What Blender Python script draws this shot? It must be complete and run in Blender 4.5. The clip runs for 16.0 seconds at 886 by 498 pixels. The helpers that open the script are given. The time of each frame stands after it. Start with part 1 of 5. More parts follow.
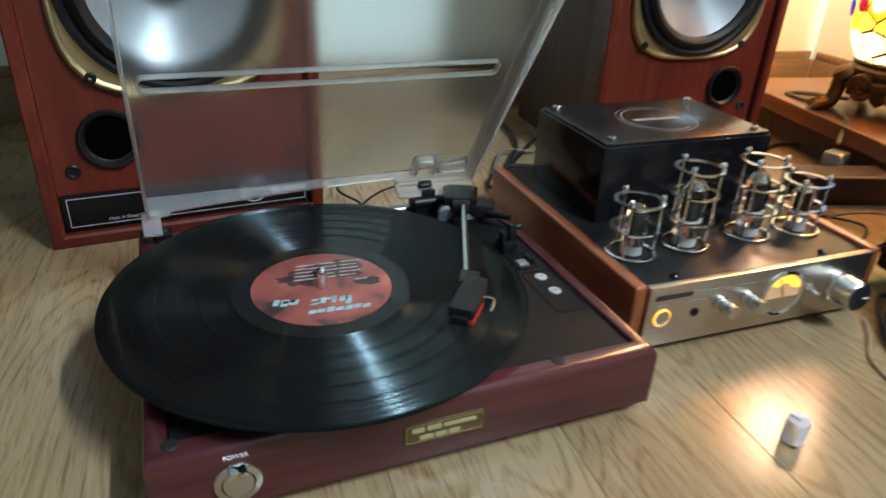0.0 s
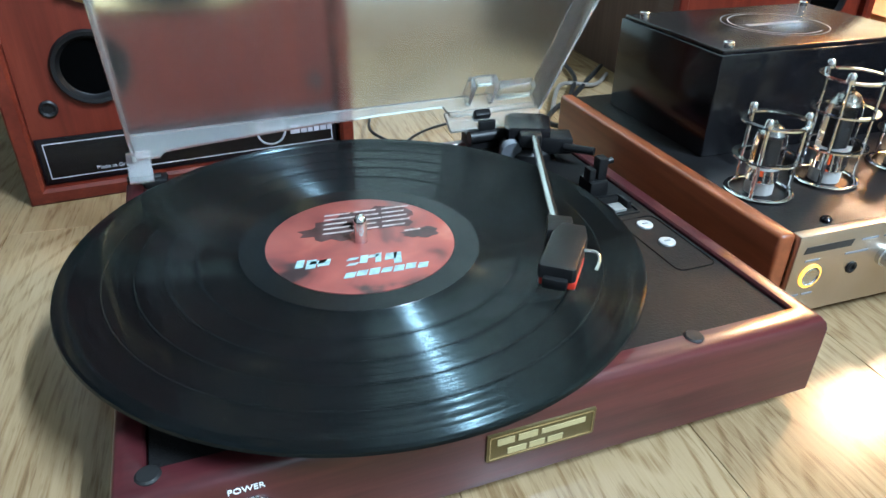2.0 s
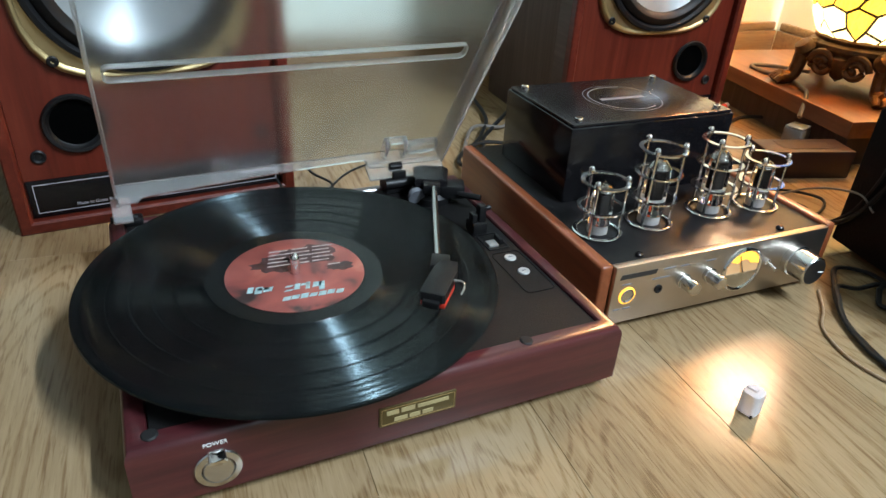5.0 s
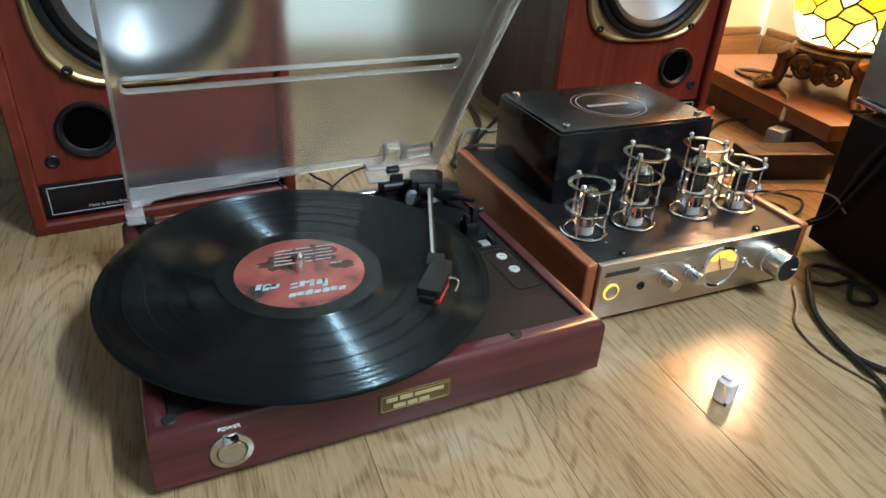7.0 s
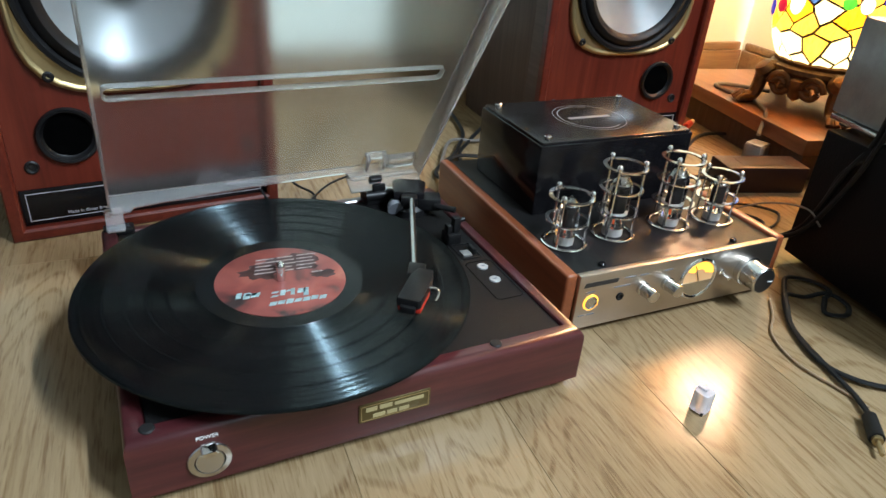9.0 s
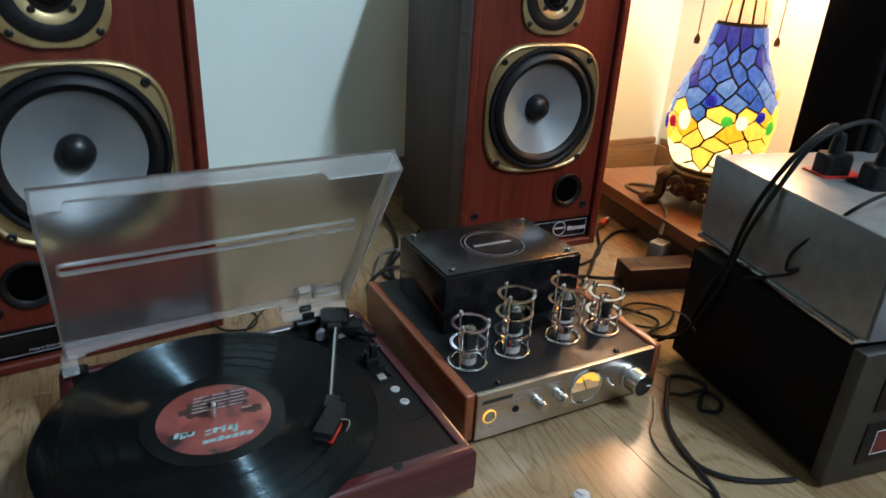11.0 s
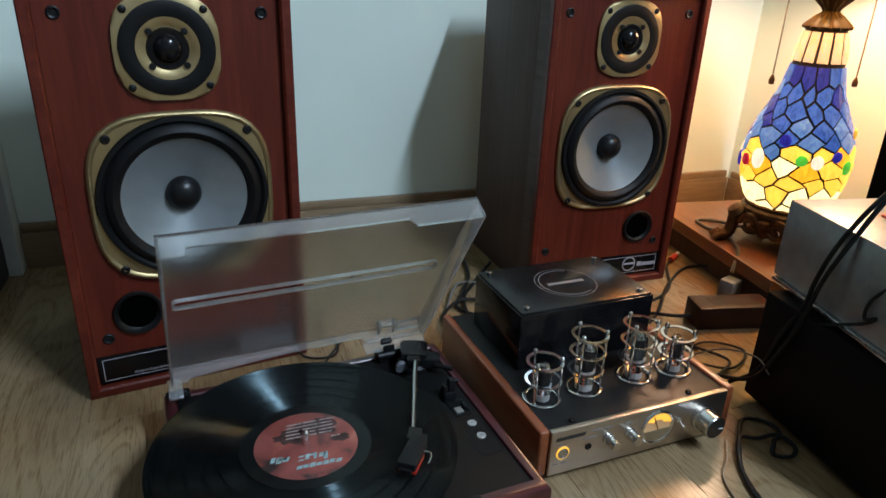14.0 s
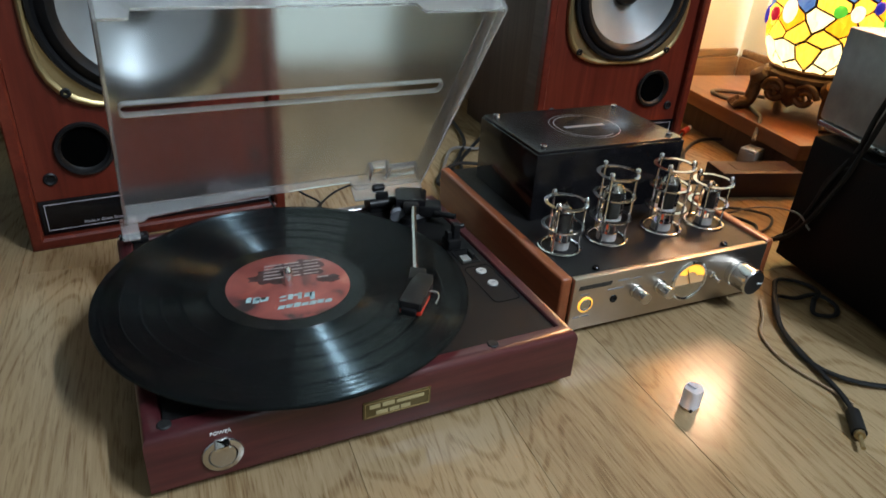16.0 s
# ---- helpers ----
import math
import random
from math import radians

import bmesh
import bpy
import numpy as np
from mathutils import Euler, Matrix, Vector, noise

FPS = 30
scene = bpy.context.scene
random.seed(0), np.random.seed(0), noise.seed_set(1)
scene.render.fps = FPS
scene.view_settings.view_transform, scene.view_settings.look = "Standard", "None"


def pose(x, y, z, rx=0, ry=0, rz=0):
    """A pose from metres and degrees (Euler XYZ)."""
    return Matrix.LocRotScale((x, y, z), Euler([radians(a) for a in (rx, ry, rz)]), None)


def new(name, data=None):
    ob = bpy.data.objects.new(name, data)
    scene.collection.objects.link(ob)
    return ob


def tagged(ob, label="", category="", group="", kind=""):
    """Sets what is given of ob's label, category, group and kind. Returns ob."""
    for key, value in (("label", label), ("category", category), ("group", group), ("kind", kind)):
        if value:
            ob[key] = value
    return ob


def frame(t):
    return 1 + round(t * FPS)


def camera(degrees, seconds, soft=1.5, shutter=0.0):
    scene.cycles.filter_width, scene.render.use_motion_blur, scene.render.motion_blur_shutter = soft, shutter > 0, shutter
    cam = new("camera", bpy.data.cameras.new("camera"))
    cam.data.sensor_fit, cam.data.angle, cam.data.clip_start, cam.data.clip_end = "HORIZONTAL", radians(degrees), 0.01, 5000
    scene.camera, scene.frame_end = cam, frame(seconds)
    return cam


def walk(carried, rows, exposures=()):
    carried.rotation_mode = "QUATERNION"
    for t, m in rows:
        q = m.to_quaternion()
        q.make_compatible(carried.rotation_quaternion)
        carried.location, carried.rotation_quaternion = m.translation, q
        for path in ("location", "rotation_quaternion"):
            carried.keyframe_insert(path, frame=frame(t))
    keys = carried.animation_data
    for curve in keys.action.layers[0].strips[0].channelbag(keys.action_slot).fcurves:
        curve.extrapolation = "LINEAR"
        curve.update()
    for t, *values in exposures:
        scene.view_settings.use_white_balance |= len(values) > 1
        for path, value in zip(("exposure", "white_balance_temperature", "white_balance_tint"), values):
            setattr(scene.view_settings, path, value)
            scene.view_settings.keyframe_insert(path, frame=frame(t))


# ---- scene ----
cam = camera(66.2, 16.0, soft=1.5, shutter=0.5)
# seconds, eye x y z, yaw, pitch, roll
ROWS = [
    (0.0, -0.0879, -0.4199, 0.3261, -23.33, -27.43, 3.05),
    (0.5, -0.0840, -0.3527, 0.2913, -21.20, -28.18, 0.64),
    (1.0, -0.0777, -0.3209, 0.2673, -20.99, -29.82, 1.18),
    (1.5, -0.0727, -0.3094, 0.2531, -21.05, -30.76, 1.03),
    (2.0, -0.0720, -0.3098, 0.2539, -21.03, -30.54, 0.83),
    (2.5, -0.0735, -0.3161, 0.2586, -21.11, -30.51, 0.91),
    (3.0, -0.0740, -0.3358, 0.2750, -21.36, -29.56, 0.28),
    (3.5, -0.0860, -0.3714, 0.2938, -22.53, -30.84, 1.44),
    (4.0, -0.0919, -0.3943, 0.3177, -23.72, -29.93, 2.52),
    (4.5, -0.0882, -0.4132, 0.3343, -25.43, -30.35, 2.90),
    (5.0, -0.0884, -0.4232, 0.3417, -26.09, -30.01, 3.50),
    (7.5, -0.1043, -0.4517, 0.3627, -26.89, -30.16, 3.77),
    (8.0, -0.1051, -0.4487, 0.3646, -27.38, -30.53, 4.13),
    (8.2, -0.1037, -0.4515, 0.3601, -27.02, -29.99, 3.99),
    (10.3, -0.0980, -0.4546, 0.3923, -30.88, -28.19, 6.03),
    (10.5, -0.0895, -0.4702, 0.4143, -30.94, -27.35, 4.78),
    (11.0, -0.0767, -0.5301, 0.4761, -30.05, -24.18, 3.28),
    (11.5, -0.0819, -0.5590, 0.5019, -28.39, -23.85, 2.07),
    (12.0, -0.0939, -0.5569, 0.5139, -26.57, -22.91, 1.76),
    (12.5, -0.1041, -0.5521, 0.5217, -25.45, -22.37, 2.12),
    (13.0, -0.1120, -0.5463, 0.5267, -24.65, -21.93, 2.38),
    (13.5, -0.1114, -0.5457, 0.5223, -24.61, -21.87, 2.61),
    (14.0, -0.1090, -0.5422, 0.5112, -24.59, -22.79, 2.21),
    (14.5, -0.1078, -0.5310, 0.4853, -25.14, -23.91, 2.64),
    (15.0, -0.1062, -0.5030, 0.4284, -26.54, -26.75, 2.93),
    (15.5, -0.1070, -0.4836, 0.3948, -27.13, -27.62, 3.98),
    (16.0, -0.1067, -0.4761, 0.3755, -27.43, -28.83, 4.10),
]
EXPOSURES = [(0.0, -0.12, 6300, 12), (0.5, 0.03, 6100, 11), (1.0, 0.53, 5850, 9), (1.5, 0.73, 5700, 8), (3.0, 0.84, 5800, 9), (3.5, 0.38, 6050, 11), (4.5, 0.13, 6350, 13), (5.2, 0.13, 6400, 13),
             (8.2, 0.13, 6400, 13), (10.3, -0.22, 6280, 15), (11.0, -0.69, 5930, 12), (11.5, -0.87, 5980, 12), (13.5, -0.87, 5930, 12), (14.5, -0.87, 6030, 13), (15.0, -0.71, 6110, 15), (16.0, -0.41, 6460, 15)]
walk(cam, [(t, pose(x, y, z, 90 + pitch, 0, yaw) @ pose(0, 0, 0, 0, 0, roll)) for t, x, y, z, yaw, pitch, roll in ROWS], EXPOSURES)

# ---- light ----
world = bpy.data.worlds.new("room_air")
scene.world = world
world.use_nodes = True
world.node_tree.nodes["Background"].inputs[0].default_value = (0.75, 0.9, 1.0, 1)
world.node_tree.nodes["Background"].inputs[1].default_value = 0.006


def lamp_light(name, kind, m, watts, colour):
    data = bpy.data.lights.new(name, kind)
    data.energy, data.color = watts, colour
    ob = new(name, data)
    ob.matrix_world = m
    return data


# the tube light high on the east wall, cool white, along y
ceiling_tube = lamp_light("ceiling_tube_light", "AREA", pose(0.935, -1.54, 2.16, 0, 40, 0), 116, (0.82, 1.0, 1.14))
ceiling_tube.shape, ceiling_tube.size, ceiling_tube.size_y = "RECTANGLE", 0.065, 1.06
# the bulb under the shade of the table lamp
shade_bulb = lamp_light("shade_bulb_light", "POINT", pose(0.920, 0.256, 0.545), 16, (1.0, 0.67, 0.40))
shade_bulb.shadow_soft_size = 0.055

# ---- materials ----
MATS = {}


def nodes_of(name):
    m = bpy.data.materials.new(name)
    m.use_nodes = True
    t = m.node_tree
    return m, t, t.nodes["Principled BSDF"]


def node(t, kind, **values):
    """A node; names with capitals are its sockets."""
    n = t.nodes.new(kind)
    for key, value in values.items():
        if key == "operation":
            n.operation = value
        elif key == "data_type":
            n.data_type = value
        else:
            n.inputs[key].default_value = value
    return n


def rgba(c):
    return (c[0], c[1], c[2], 1.0)


def mapped(t, scale, per_object=True):
    """Object coordinates, stretched, and shifted from object to object."""
    co, mp = node(t, "ShaderNodeTexCoord"), node(t, "ShaderNodeMapping")
    mp.inputs["Scale"].default_value = scale
    t.links.new(co.outputs["Object"], mp.inputs["Vector"])
    if per_object:
        info, mul = node(t, "ShaderNodeObjectInfo"), node(t, "ShaderNodeMath", operation="MULTIPLY")
        mul.inputs[1].default_value = 37.0
        t.links.new(info.outputs["Random"], mul.inputs[0])
        t.links.new(mul.outputs[0], mp.inputs["Location"])
    return mp.outputs["Vector"]


def ramp(t, source, stops):
    r = node(t, "ShaderNodeValToRGB")
    while len(r.color_ramp.elements) < len(stops):
        r.color_ramp.elements.new(0.5)
    for e, (at, c) in zip(r.color_ramp.elements, stops):
        e.position, e.color = at, rgba(c)
    t.links.new(source, r.inputs["Fac"])
    return r.outputs["Color"]


def bump(t, bsdf, source, strength, distance):
    b = node(t, "ShaderNodeBump")
    b.inputs["Strength"].default_value, b.inputs["Distance"].default_value = strength, distance
    t.links.new(source, b.inputs["Height"])
    t.links.new(b.outputs["Normal"], bsdf.inputs["Normal"])
    return b


def plain(name, colour, rough=0.5, metal=0.0, vary=0.12, scale=40.0, bumps=0.15, coat=0.0, grain=600.0, emit=None, power=0.0):
    """A surface with soft blotches, a fine grain and uneven gloss."""
    if name in MATS:
        return MATS[name]
    m, t, b = nodes_of(name)
    v = mapped(t, (1, 1, 1))
    big, fine = node(t, "ShaderNodeTexNoise", Scale=scale, Detail=4.0), node(t, "ShaderNodeTexNoise", Scale=grain, Detail=2.0)
    t.links.new(v, big.inputs["Vector"])
    t.links.new(v, fine.inputs["Vector"])
    lo, hi = [c * (1 - vary) for c in colour], [min(1, c * (1 + vary)) for c in colour]
    t.links.new(ramp(t, big.outputs["Fac"], [(0.3, lo), (0.7, hi)]), b.inputs["Base Color"])
    rr = node(t, "ShaderNodeMapRange")
    rr.inputs["To Min"].default_value, rr.inputs["To Max"].default_value = rough * 0.8, min(1, rough * 1.2)
    t.links.new(big.outputs["Fac"], rr.inputs["Value"])
    t.links.new(rr.outputs["Result"], b.inputs["Roughness"])
    b.inputs["Metallic"].default_value = metal
    b.inputs["Coat Weight"].default_value = coat
    b.inputs["Coat Roughness"].default_value = 0.12
    if bumps:
        bump(t, b, fine.outputs["Fac"], bumps, 0.0006)
    if emit:
        b.inputs["Emission Color"].default_value, b.inputs["Emission Strength"].default_value = rgba(emit), power
    MATS[name] = m
    return m


def wood(name, dark, mid, light, along=(60, 4, 60), rough=0.4, coat=0.0, rings=3.0, relief=0.1):
    """Veined timber: long fibres, broad figure and pores; along is the stretch of the grain."""
    if name in MATS:
        return MATS[name]
    m, t, b = nodes_of(name)
    v = mapped(t, along)
    figure = node(t, "ShaderNodeTexNoise", Scale=0.35, Detail=3.0, Distortion=rings)
    fibre = node(t, "ShaderNodeTexNoise", Scale=3.2, Detail=6.0, Roughness=0.65)
    pores = node(t, "ShaderNodeTexNoise", Scale=14.0, Detail=2.0)
    for n in (figure, fibre, pores):
        t.links.new(v, n.inputs["Vector"])
    mix = node(t, "ShaderNodeMix", data_type="FLOAT")
    mix.inputs["Factor"].default_value = 0.5
    t.links.new(figure.outputs["Fac"], mix.inputs[2])
    t.links.new(fibre.outputs["Fac"], mix.inputs[3])
    t.links.new(ramp(t, mix.outputs[0], [(0.32, dark), (0.5, mid), (0.66, light)]), b.inputs["Base Color"])
    b.inputs["Roughness"].default_value = rough
    b.inputs["Coat Weight"].default_value = coat
    b.inputs["Coat Roughness"].default_value = 0.15
    bump(t, b, pores.outputs["Fac"], relief, 0.0006)
    MATS[name] = m
    return m


def floor_boards():
    """Oak laminate: thin cathedral lines along y, short dark pores, satin finish; each board its own piece of the tree."""
    m, t, b = nodes_of("oak_laminate")
    v = mapped(t, (8.0, 1.5, 8.0))
    wave = node(t, "ShaderNodeTexNoise", Scale=0.9, Detail=1.2, Distortion=0.5)
    t.links.new(v, wave.inputs["Vector"])
    lines = node(t, "ShaderNodeMath", operation="MULTIPLY")
    lines.inputs[1].default_value = 170.0
    t.links.new(wave.outputs["Fac"], lines.inputs[0])
    rings = node(t, "ShaderNodeMath", operation="SINE")
    t.links.new(lines.outputs[0], rings.inputs[0])
    v2 = mapped(t, (260, 9, 260))
    fibre = node(t, "ShaderNodeTexNoise", Scale=1.6, Detail=6.0, Roughness=0.75)
    t.links.new(v2, fibre.inputs["Vector"])
    v4 = mapped(t, (620, 42, 620))
    pores = node(t, "ShaderNodeTexNoise", Scale=1.0, Detail=3.0)
    t.links.new(v4, pores.inputs["Vector"])
    v3 = mapped(t, (5, 1.8, 5))
    blotch = node(t, "ShaderNodeTexNoise", Scale=1.6, Detail=4.0)
    t.links.new(v3, blotch.inputs["Vector"])
    c = node(t, "ShaderNodeMix", data_type="FLOAT")
    c.inputs["Factor"].default_value = 0.5
    t.links.new(fibre.outputs["Fac"], c.inputs[2])
    t.links.new(blotch.outputs["Fac"], c.inputs[3])
    tone = ramp(t, c.outputs[0], [(0.32, (0.180, 0.115, 0.056)), (0.45, (0.245, 0.167, 0.088)), (0.55, (0.282, 0.199, 0.108)), (0.70, (0.325, 0.236, 0.132))])
    # late-wood lines, broken by the fibre
    broken = node(t, "ShaderNodeMath", operation="MULTIPLY")
    t.links.new(ramp(t, rings.outputs[0], [(0.45, (0, 0, 0)), (0.98, (1, 1, 1))]), broken.inputs[0])
    t.links.new(ramp(t, fibre.outputs["Fac"], [(0.38, (0.9, 0.9, 0.9)), (0.60, (0.1, 0.1, 0.1))]), broken.inputs[1])
    late = node(t, "ShaderNodeMix", data_type="RGBA")
    late.blend_type = "MULTIPLY"
    t.links.new(broken.outputs[0], late.inputs["Factor"])
    t.links.new(tone, late.inputs[6])
    late.inputs[7].default_value = (0.62, 0.54, 0.44, 1)
    streak = node(t, "ShaderNodeMix", data_type="RGBA")
    streak.blend_type = "MULTIPLY"
    t.links.new(ramp(t, pores.outputs["Fac"], [(0.55, (0, 0, 0)), (0.70, (0.6, 0.6, 0.6))]), streak.inputs["Factor"])
    t.links.new(late.outputs[2], streak.inputs[6])
    streak.inputs[7].default_value = (0.50, 0.42, 0.34, 1)
    t.links.new(streak.outputs[2], b.inputs["Base Color"])
    rr = node(t, "ShaderNodeMapRange")
    rr.inputs["To Min"].default_value, rr.inputs["To Max"].default_value = 0.14, 0.23
    t.links.new(fibre.outputs["Fac"], rr.inputs["Value"])
    t.links.new(rr.outputs["Result"], b.inputs["Roughness"])
    b.inputs["Specular IOR Level"].default_value = 0.2
    bump(t, b, pores.outputs["Fac"], 0.06, 0.0004)
    return m


def vinyl():
    """Grooved black vinyl: fine rings whose gloss is drawn out across the grooves."""
    m, t, b = nodes_of("grooved_vinyl")
    co = node(t, "ShaderNodeTexCoord")
    sep = node(t, "ShaderNodeSeparateXYZ")
    t.links.new(co.outputs["Object"], sep.inputs[0])
    flat = node(t, "ShaderNodeCombineXYZ")
    t.links.new(sep.outputs["X"], flat.inputs["X"])
    t.links.new(sep.outputs["Y"], flat.inputs["Y"])
    far = node(t, "ShaderNodeVectorMath", operation="LENGTH")
    t.links.new(flat.outputs[0], far.inputs[0])
    ring = node(t, "ShaderNodeCombineXYZ")
    t.links.new(far.outputs["Value"], ring.inputs["X"])
    bands = node(t, "ShaderNodeTexNoise", Scale=420.0, Detail=5.0, Roughness=0.7)
    t.links.new(ring.outputs[0], bands.inputs["Vector"])
    t.links.new(ramp(t, bands.outputs["Fac"], [(0.3, (0.0012, 0.0018, 0.0022)), (0.7, (0.003, 0.0042, 0.005))]), b.inputs["Base Color"])
    # groove walls lean in and out by up to about 45 degrees
    turns = node(t, "ShaderNodeMath", operation="MULTIPLY")
    turns.inputs[1].default_value = 2 * math.pi / 0.00021
    t.links.new(far.outputs["Value"], turns.inputs[0])
    wave = node(t, "ShaderNodeMath", operation="SINE")
    t.links.new(turns.outputs[0], wave.inputs[0])
    slope = node(t, "ShaderNodeMath", operation="SIGN")
    t.links.new(wave.outputs[0], slope.inputs[0])
    depth = node(t, "ShaderNodeMapRange")
    depth.inputs["From Min"].default_value, depth.inputs["From Max"].default_value = 0.3, 0.7
    depth.inputs["To Min"].default_value, depth.inputs["To Max"].default_value = 0.72, 1.30
    t.links.new(bands.outputs["Fac"], depth.inputs["Value"])
    lean = node(t, "ShaderNodeMath", operation="MULTIPLY")
    t.links.new(slope.outputs[0], lean.inputs[0])
    t.links.new(depth.outputs["Result"], lean.inputs[1])
    away = node(t, "ShaderNodeVectorMath", operation="NORMALIZE")
    t.links.new(flat.outputs[0], away.inputs[0])
    tilt = node(t, "ShaderNodeVectorMath", operation="SCALE")
    t.links.new(away.outputs[0], tilt.inputs[0])
    t.links.new(lean.outputs[0], tilt.inputs["Scale"])
    geo = node(t, "ShaderNodeNewGeometry")
    total = node(t, "ShaderNodeVectorMath", operation="ADD")
    t.links.new(geo.outputs["Normal"], total.inputs[0])
    t.links.new(tilt.outputs[0], total.inputs[1])
    unit = node(t, "ShaderNodeVectorMath", operation="NORMALIZE")
    t.links.new(total.outputs[0], unit.inputs[0])
    t.links.new(unit.outputs[0], b.inputs["Normal"])
    b.inputs["Roughness"].default_value = 0.19
    b.inputs["Specular Tint"].default_value = (0.70, 0.94, 1.0, 1.0)
    b.inputs["Specular IOR Level"].default_value = 0.22
    # the lands between the grooves stay level and mirror the room a little
    b.inputs["Coat Weight"].default_value = 0.14
    b.inputs["Coat Roughness"].default_value = 0.07
    b.inputs["Coat Tint"].default_value = (0.80, 0.96, 1.0, 1.0)
    t.links.new(geo.outputs["Normal"], b.inputs["Coat Normal"])
    return m


def clear_plastic(name, tint, rough, ior=1.45, through_light=1.0):
    if name in MATS:
        return MATS[name]
    m, t, b = nodes_of(name)
    b.inputs["Base Color"].default_value = rgba(tint)
    b.inputs["Transmission Weight"].default_value = through_light
    b.inputs["IOR"].default_value = ior
    v = mapped(t, (1, 1, 1))
    n = node(t, "ShaderNodeTexNoise", Scale=30.0, Detail=4.0)
    t.links.new(v, n.inputs["Vector"])
    rr = node(t, "ShaderNodeMapRange")
    rr.inputs["To Min"].default_value, rr.inputs["To Max"].default_value = rough * 0.85, rough * 1.15
    t.links.new(n.outputs["Fac"], rr.inputs["Value"])
    t.links.new(rr.outputs["Result"], b.inputs["Roughness"])
    MATS[name] = m
    return m


def lit_glass(name, colour, power):
    """Streaky stained glass with the bulb's light behind it."""
    if name in MATS:
        return MATS[name]
    m, t, b = nodes_of(name)
    v = mapped(t, (60, 60, 22))
    n = node(t, "ShaderNodeTexNoise", Scale=2.0, Detail=4.0, Distortion=1.5)
    t.links.new(v, n.inputs["Vector"])
    col = ramp(t, n.outputs["Fac"], [(0.3, [c * 0.6 for c in colour]), (0.65, colour)])
    t.links.new(col, b.inputs["Base Color"])
    t.links.new(col, b.inputs["Emission Color"])
    b.inputs["Emission Strength"].default_value = power
    b.inputs["Roughness"].default_value = 0.15
    bump(t, b, n.outputs["Fac"], 0.3, 0.001)
    MATS[name] = m
    return m


FLOOR_OAK = floor_boards()
VINYL = vinyl()
MAHOGANY = wood("mahogany_wrap", (0.030, 0.006, 0.008), (0.055, 0.011, 0.013), (0.085, 0.018, 0.018), (5, 60, 60), 0.32, 0.35)
VENEER = wood("red_veneer", (0.066, 0.008, 0.004), (0.100, 0.014, 0.007), (0.135, 0.023, 0.011), (55, 55, 3.0), 0.42, 0.1)
VENEER_DARK = wood("brown_vinyl_side", (0.072, 0.044, 0.034), (0.094, 0.059, 0.046), (0.118, 0.076, 0.060), (70, 70, 3), 0.5)
CHERRY = wood("cherry_side", (0.145, 0.036, 0.013), (0.21, 0.055, 0.019), (0.26, 0.075, 0.027), (50, 4, 50), 0.35, 0.2)
BOARD_WOOD = wood("board_wood", (0.165, 0.060, 0.024), (0.215, 0.085, 0.036), (0.26, 0.11, 0.048), (60, 4, 60), 0.35, 0.1)
SKIRTING = wood("skirting_wood", (0.19, 0.125, 0.070), (0.27, 0.185, 0.108), (0.33, 0.24, 0.15), (4, 60, 60), 0.3)
PLATE_BLACK = plain("leatherette_black", (0.0065, 0.0062, 0.0062), 0.62, vary=0.2, bumps=0.8, grain=900)
BLACK = plain("black_plastic", (0.006, 0.006, 0.0065), 0.42)
BLACK_GLOSS = plain("black_gloss", (0.006, 0.0055, 0.0065), 0.16, bumps=0.04, vary=0.3)
COVER_TOP = plain("dusty_black_lacquer", (0.008, 0.007, 0.008), 0.24, bumps=0.1, vary=0.4, scale=25)
BLACK_METAL = plain("black_metal_top", (0.010, 0.0095, 0.010), 0.3, bumps=0.3)
# flat black without gloss: the shade inside the port, put into colour
PORT_DARK = plain("painted_port_dark", (0.0012, 0.0012, 0.0012), 1.0, bumps=0)
PORT_DARK.node_tree.nodes["Principled BSDF"].inputs["Specular IOR Level"].default_value = 0.0
# black plastic; the brown cast paints in the lamp's reflection
BRICK = plain("black_plastic_lamp_tint", (0.030, 0.011, 0.007), 0.42)
RUBBER = plain("black_rubber", (0.012, 0.012, 0.012), 0.55)
CABLE = plain("cable_black", (0.006, 0.006, 0.006), 0.6)
CABLE_GREY = plain("cable_grey", (0.15, 0.13, 0.11), 0.5)
CHROME = plain("chrome", (0.80, 0.80, 0.80), 0.10, 1.0, vary=0.04, bumps=0.03)
STEEL = plain("brushed_tube", (0.62, 0.62, 0.61), 0.22, 1.0, vary=0.06, bumps=0.1)
ALU = plain("champagne_aluminium", (0.57, 0.50, 0.43), 0.33, 1.0, vary=0.05, bumps=0.3, grain=1500)
BRASS = plain("brass_plate", (0.12, 0.092, 0.036), 0.42, 0.6, vary=0.15)
GOLD = plain("gold_paint", (0.42, 0.32, 0.16), 0.40, 0.85, vary=0.1, bumps=0.08)
OLD_BRASS = plain("old_brass", (0.034, 0.027, 0.017), 0.45, 0.6, vary=0.3, scale=90, bumps=0.4)
BRONZE = plain("antique_bronze", (0.15, 0.075, 0.032), 0.45, 0.6, vary=0.35, scale=90, bumps=0.4)
DOME_BLACK = plain("soft_black_dome", (0.008, 0.008, 0.009), 0.34)
CONE = plain("grey_cone", (0.26, 0.28, 0.29), 0.32, 0.4, vary=0.06, bumps=0.1)
SURROUND = plain("rubber_surround", (0.006, 0.006, 0.0065), 0.48)
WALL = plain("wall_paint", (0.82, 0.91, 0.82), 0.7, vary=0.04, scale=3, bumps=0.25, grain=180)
# grey for the two unseen walls, darkened to cut the room's bounce light
UNSEEN_WALL = plain("unseen_wall_darkened", (0.20, 0.20, 0.195), 0.7, vary=0.06, scale=3)
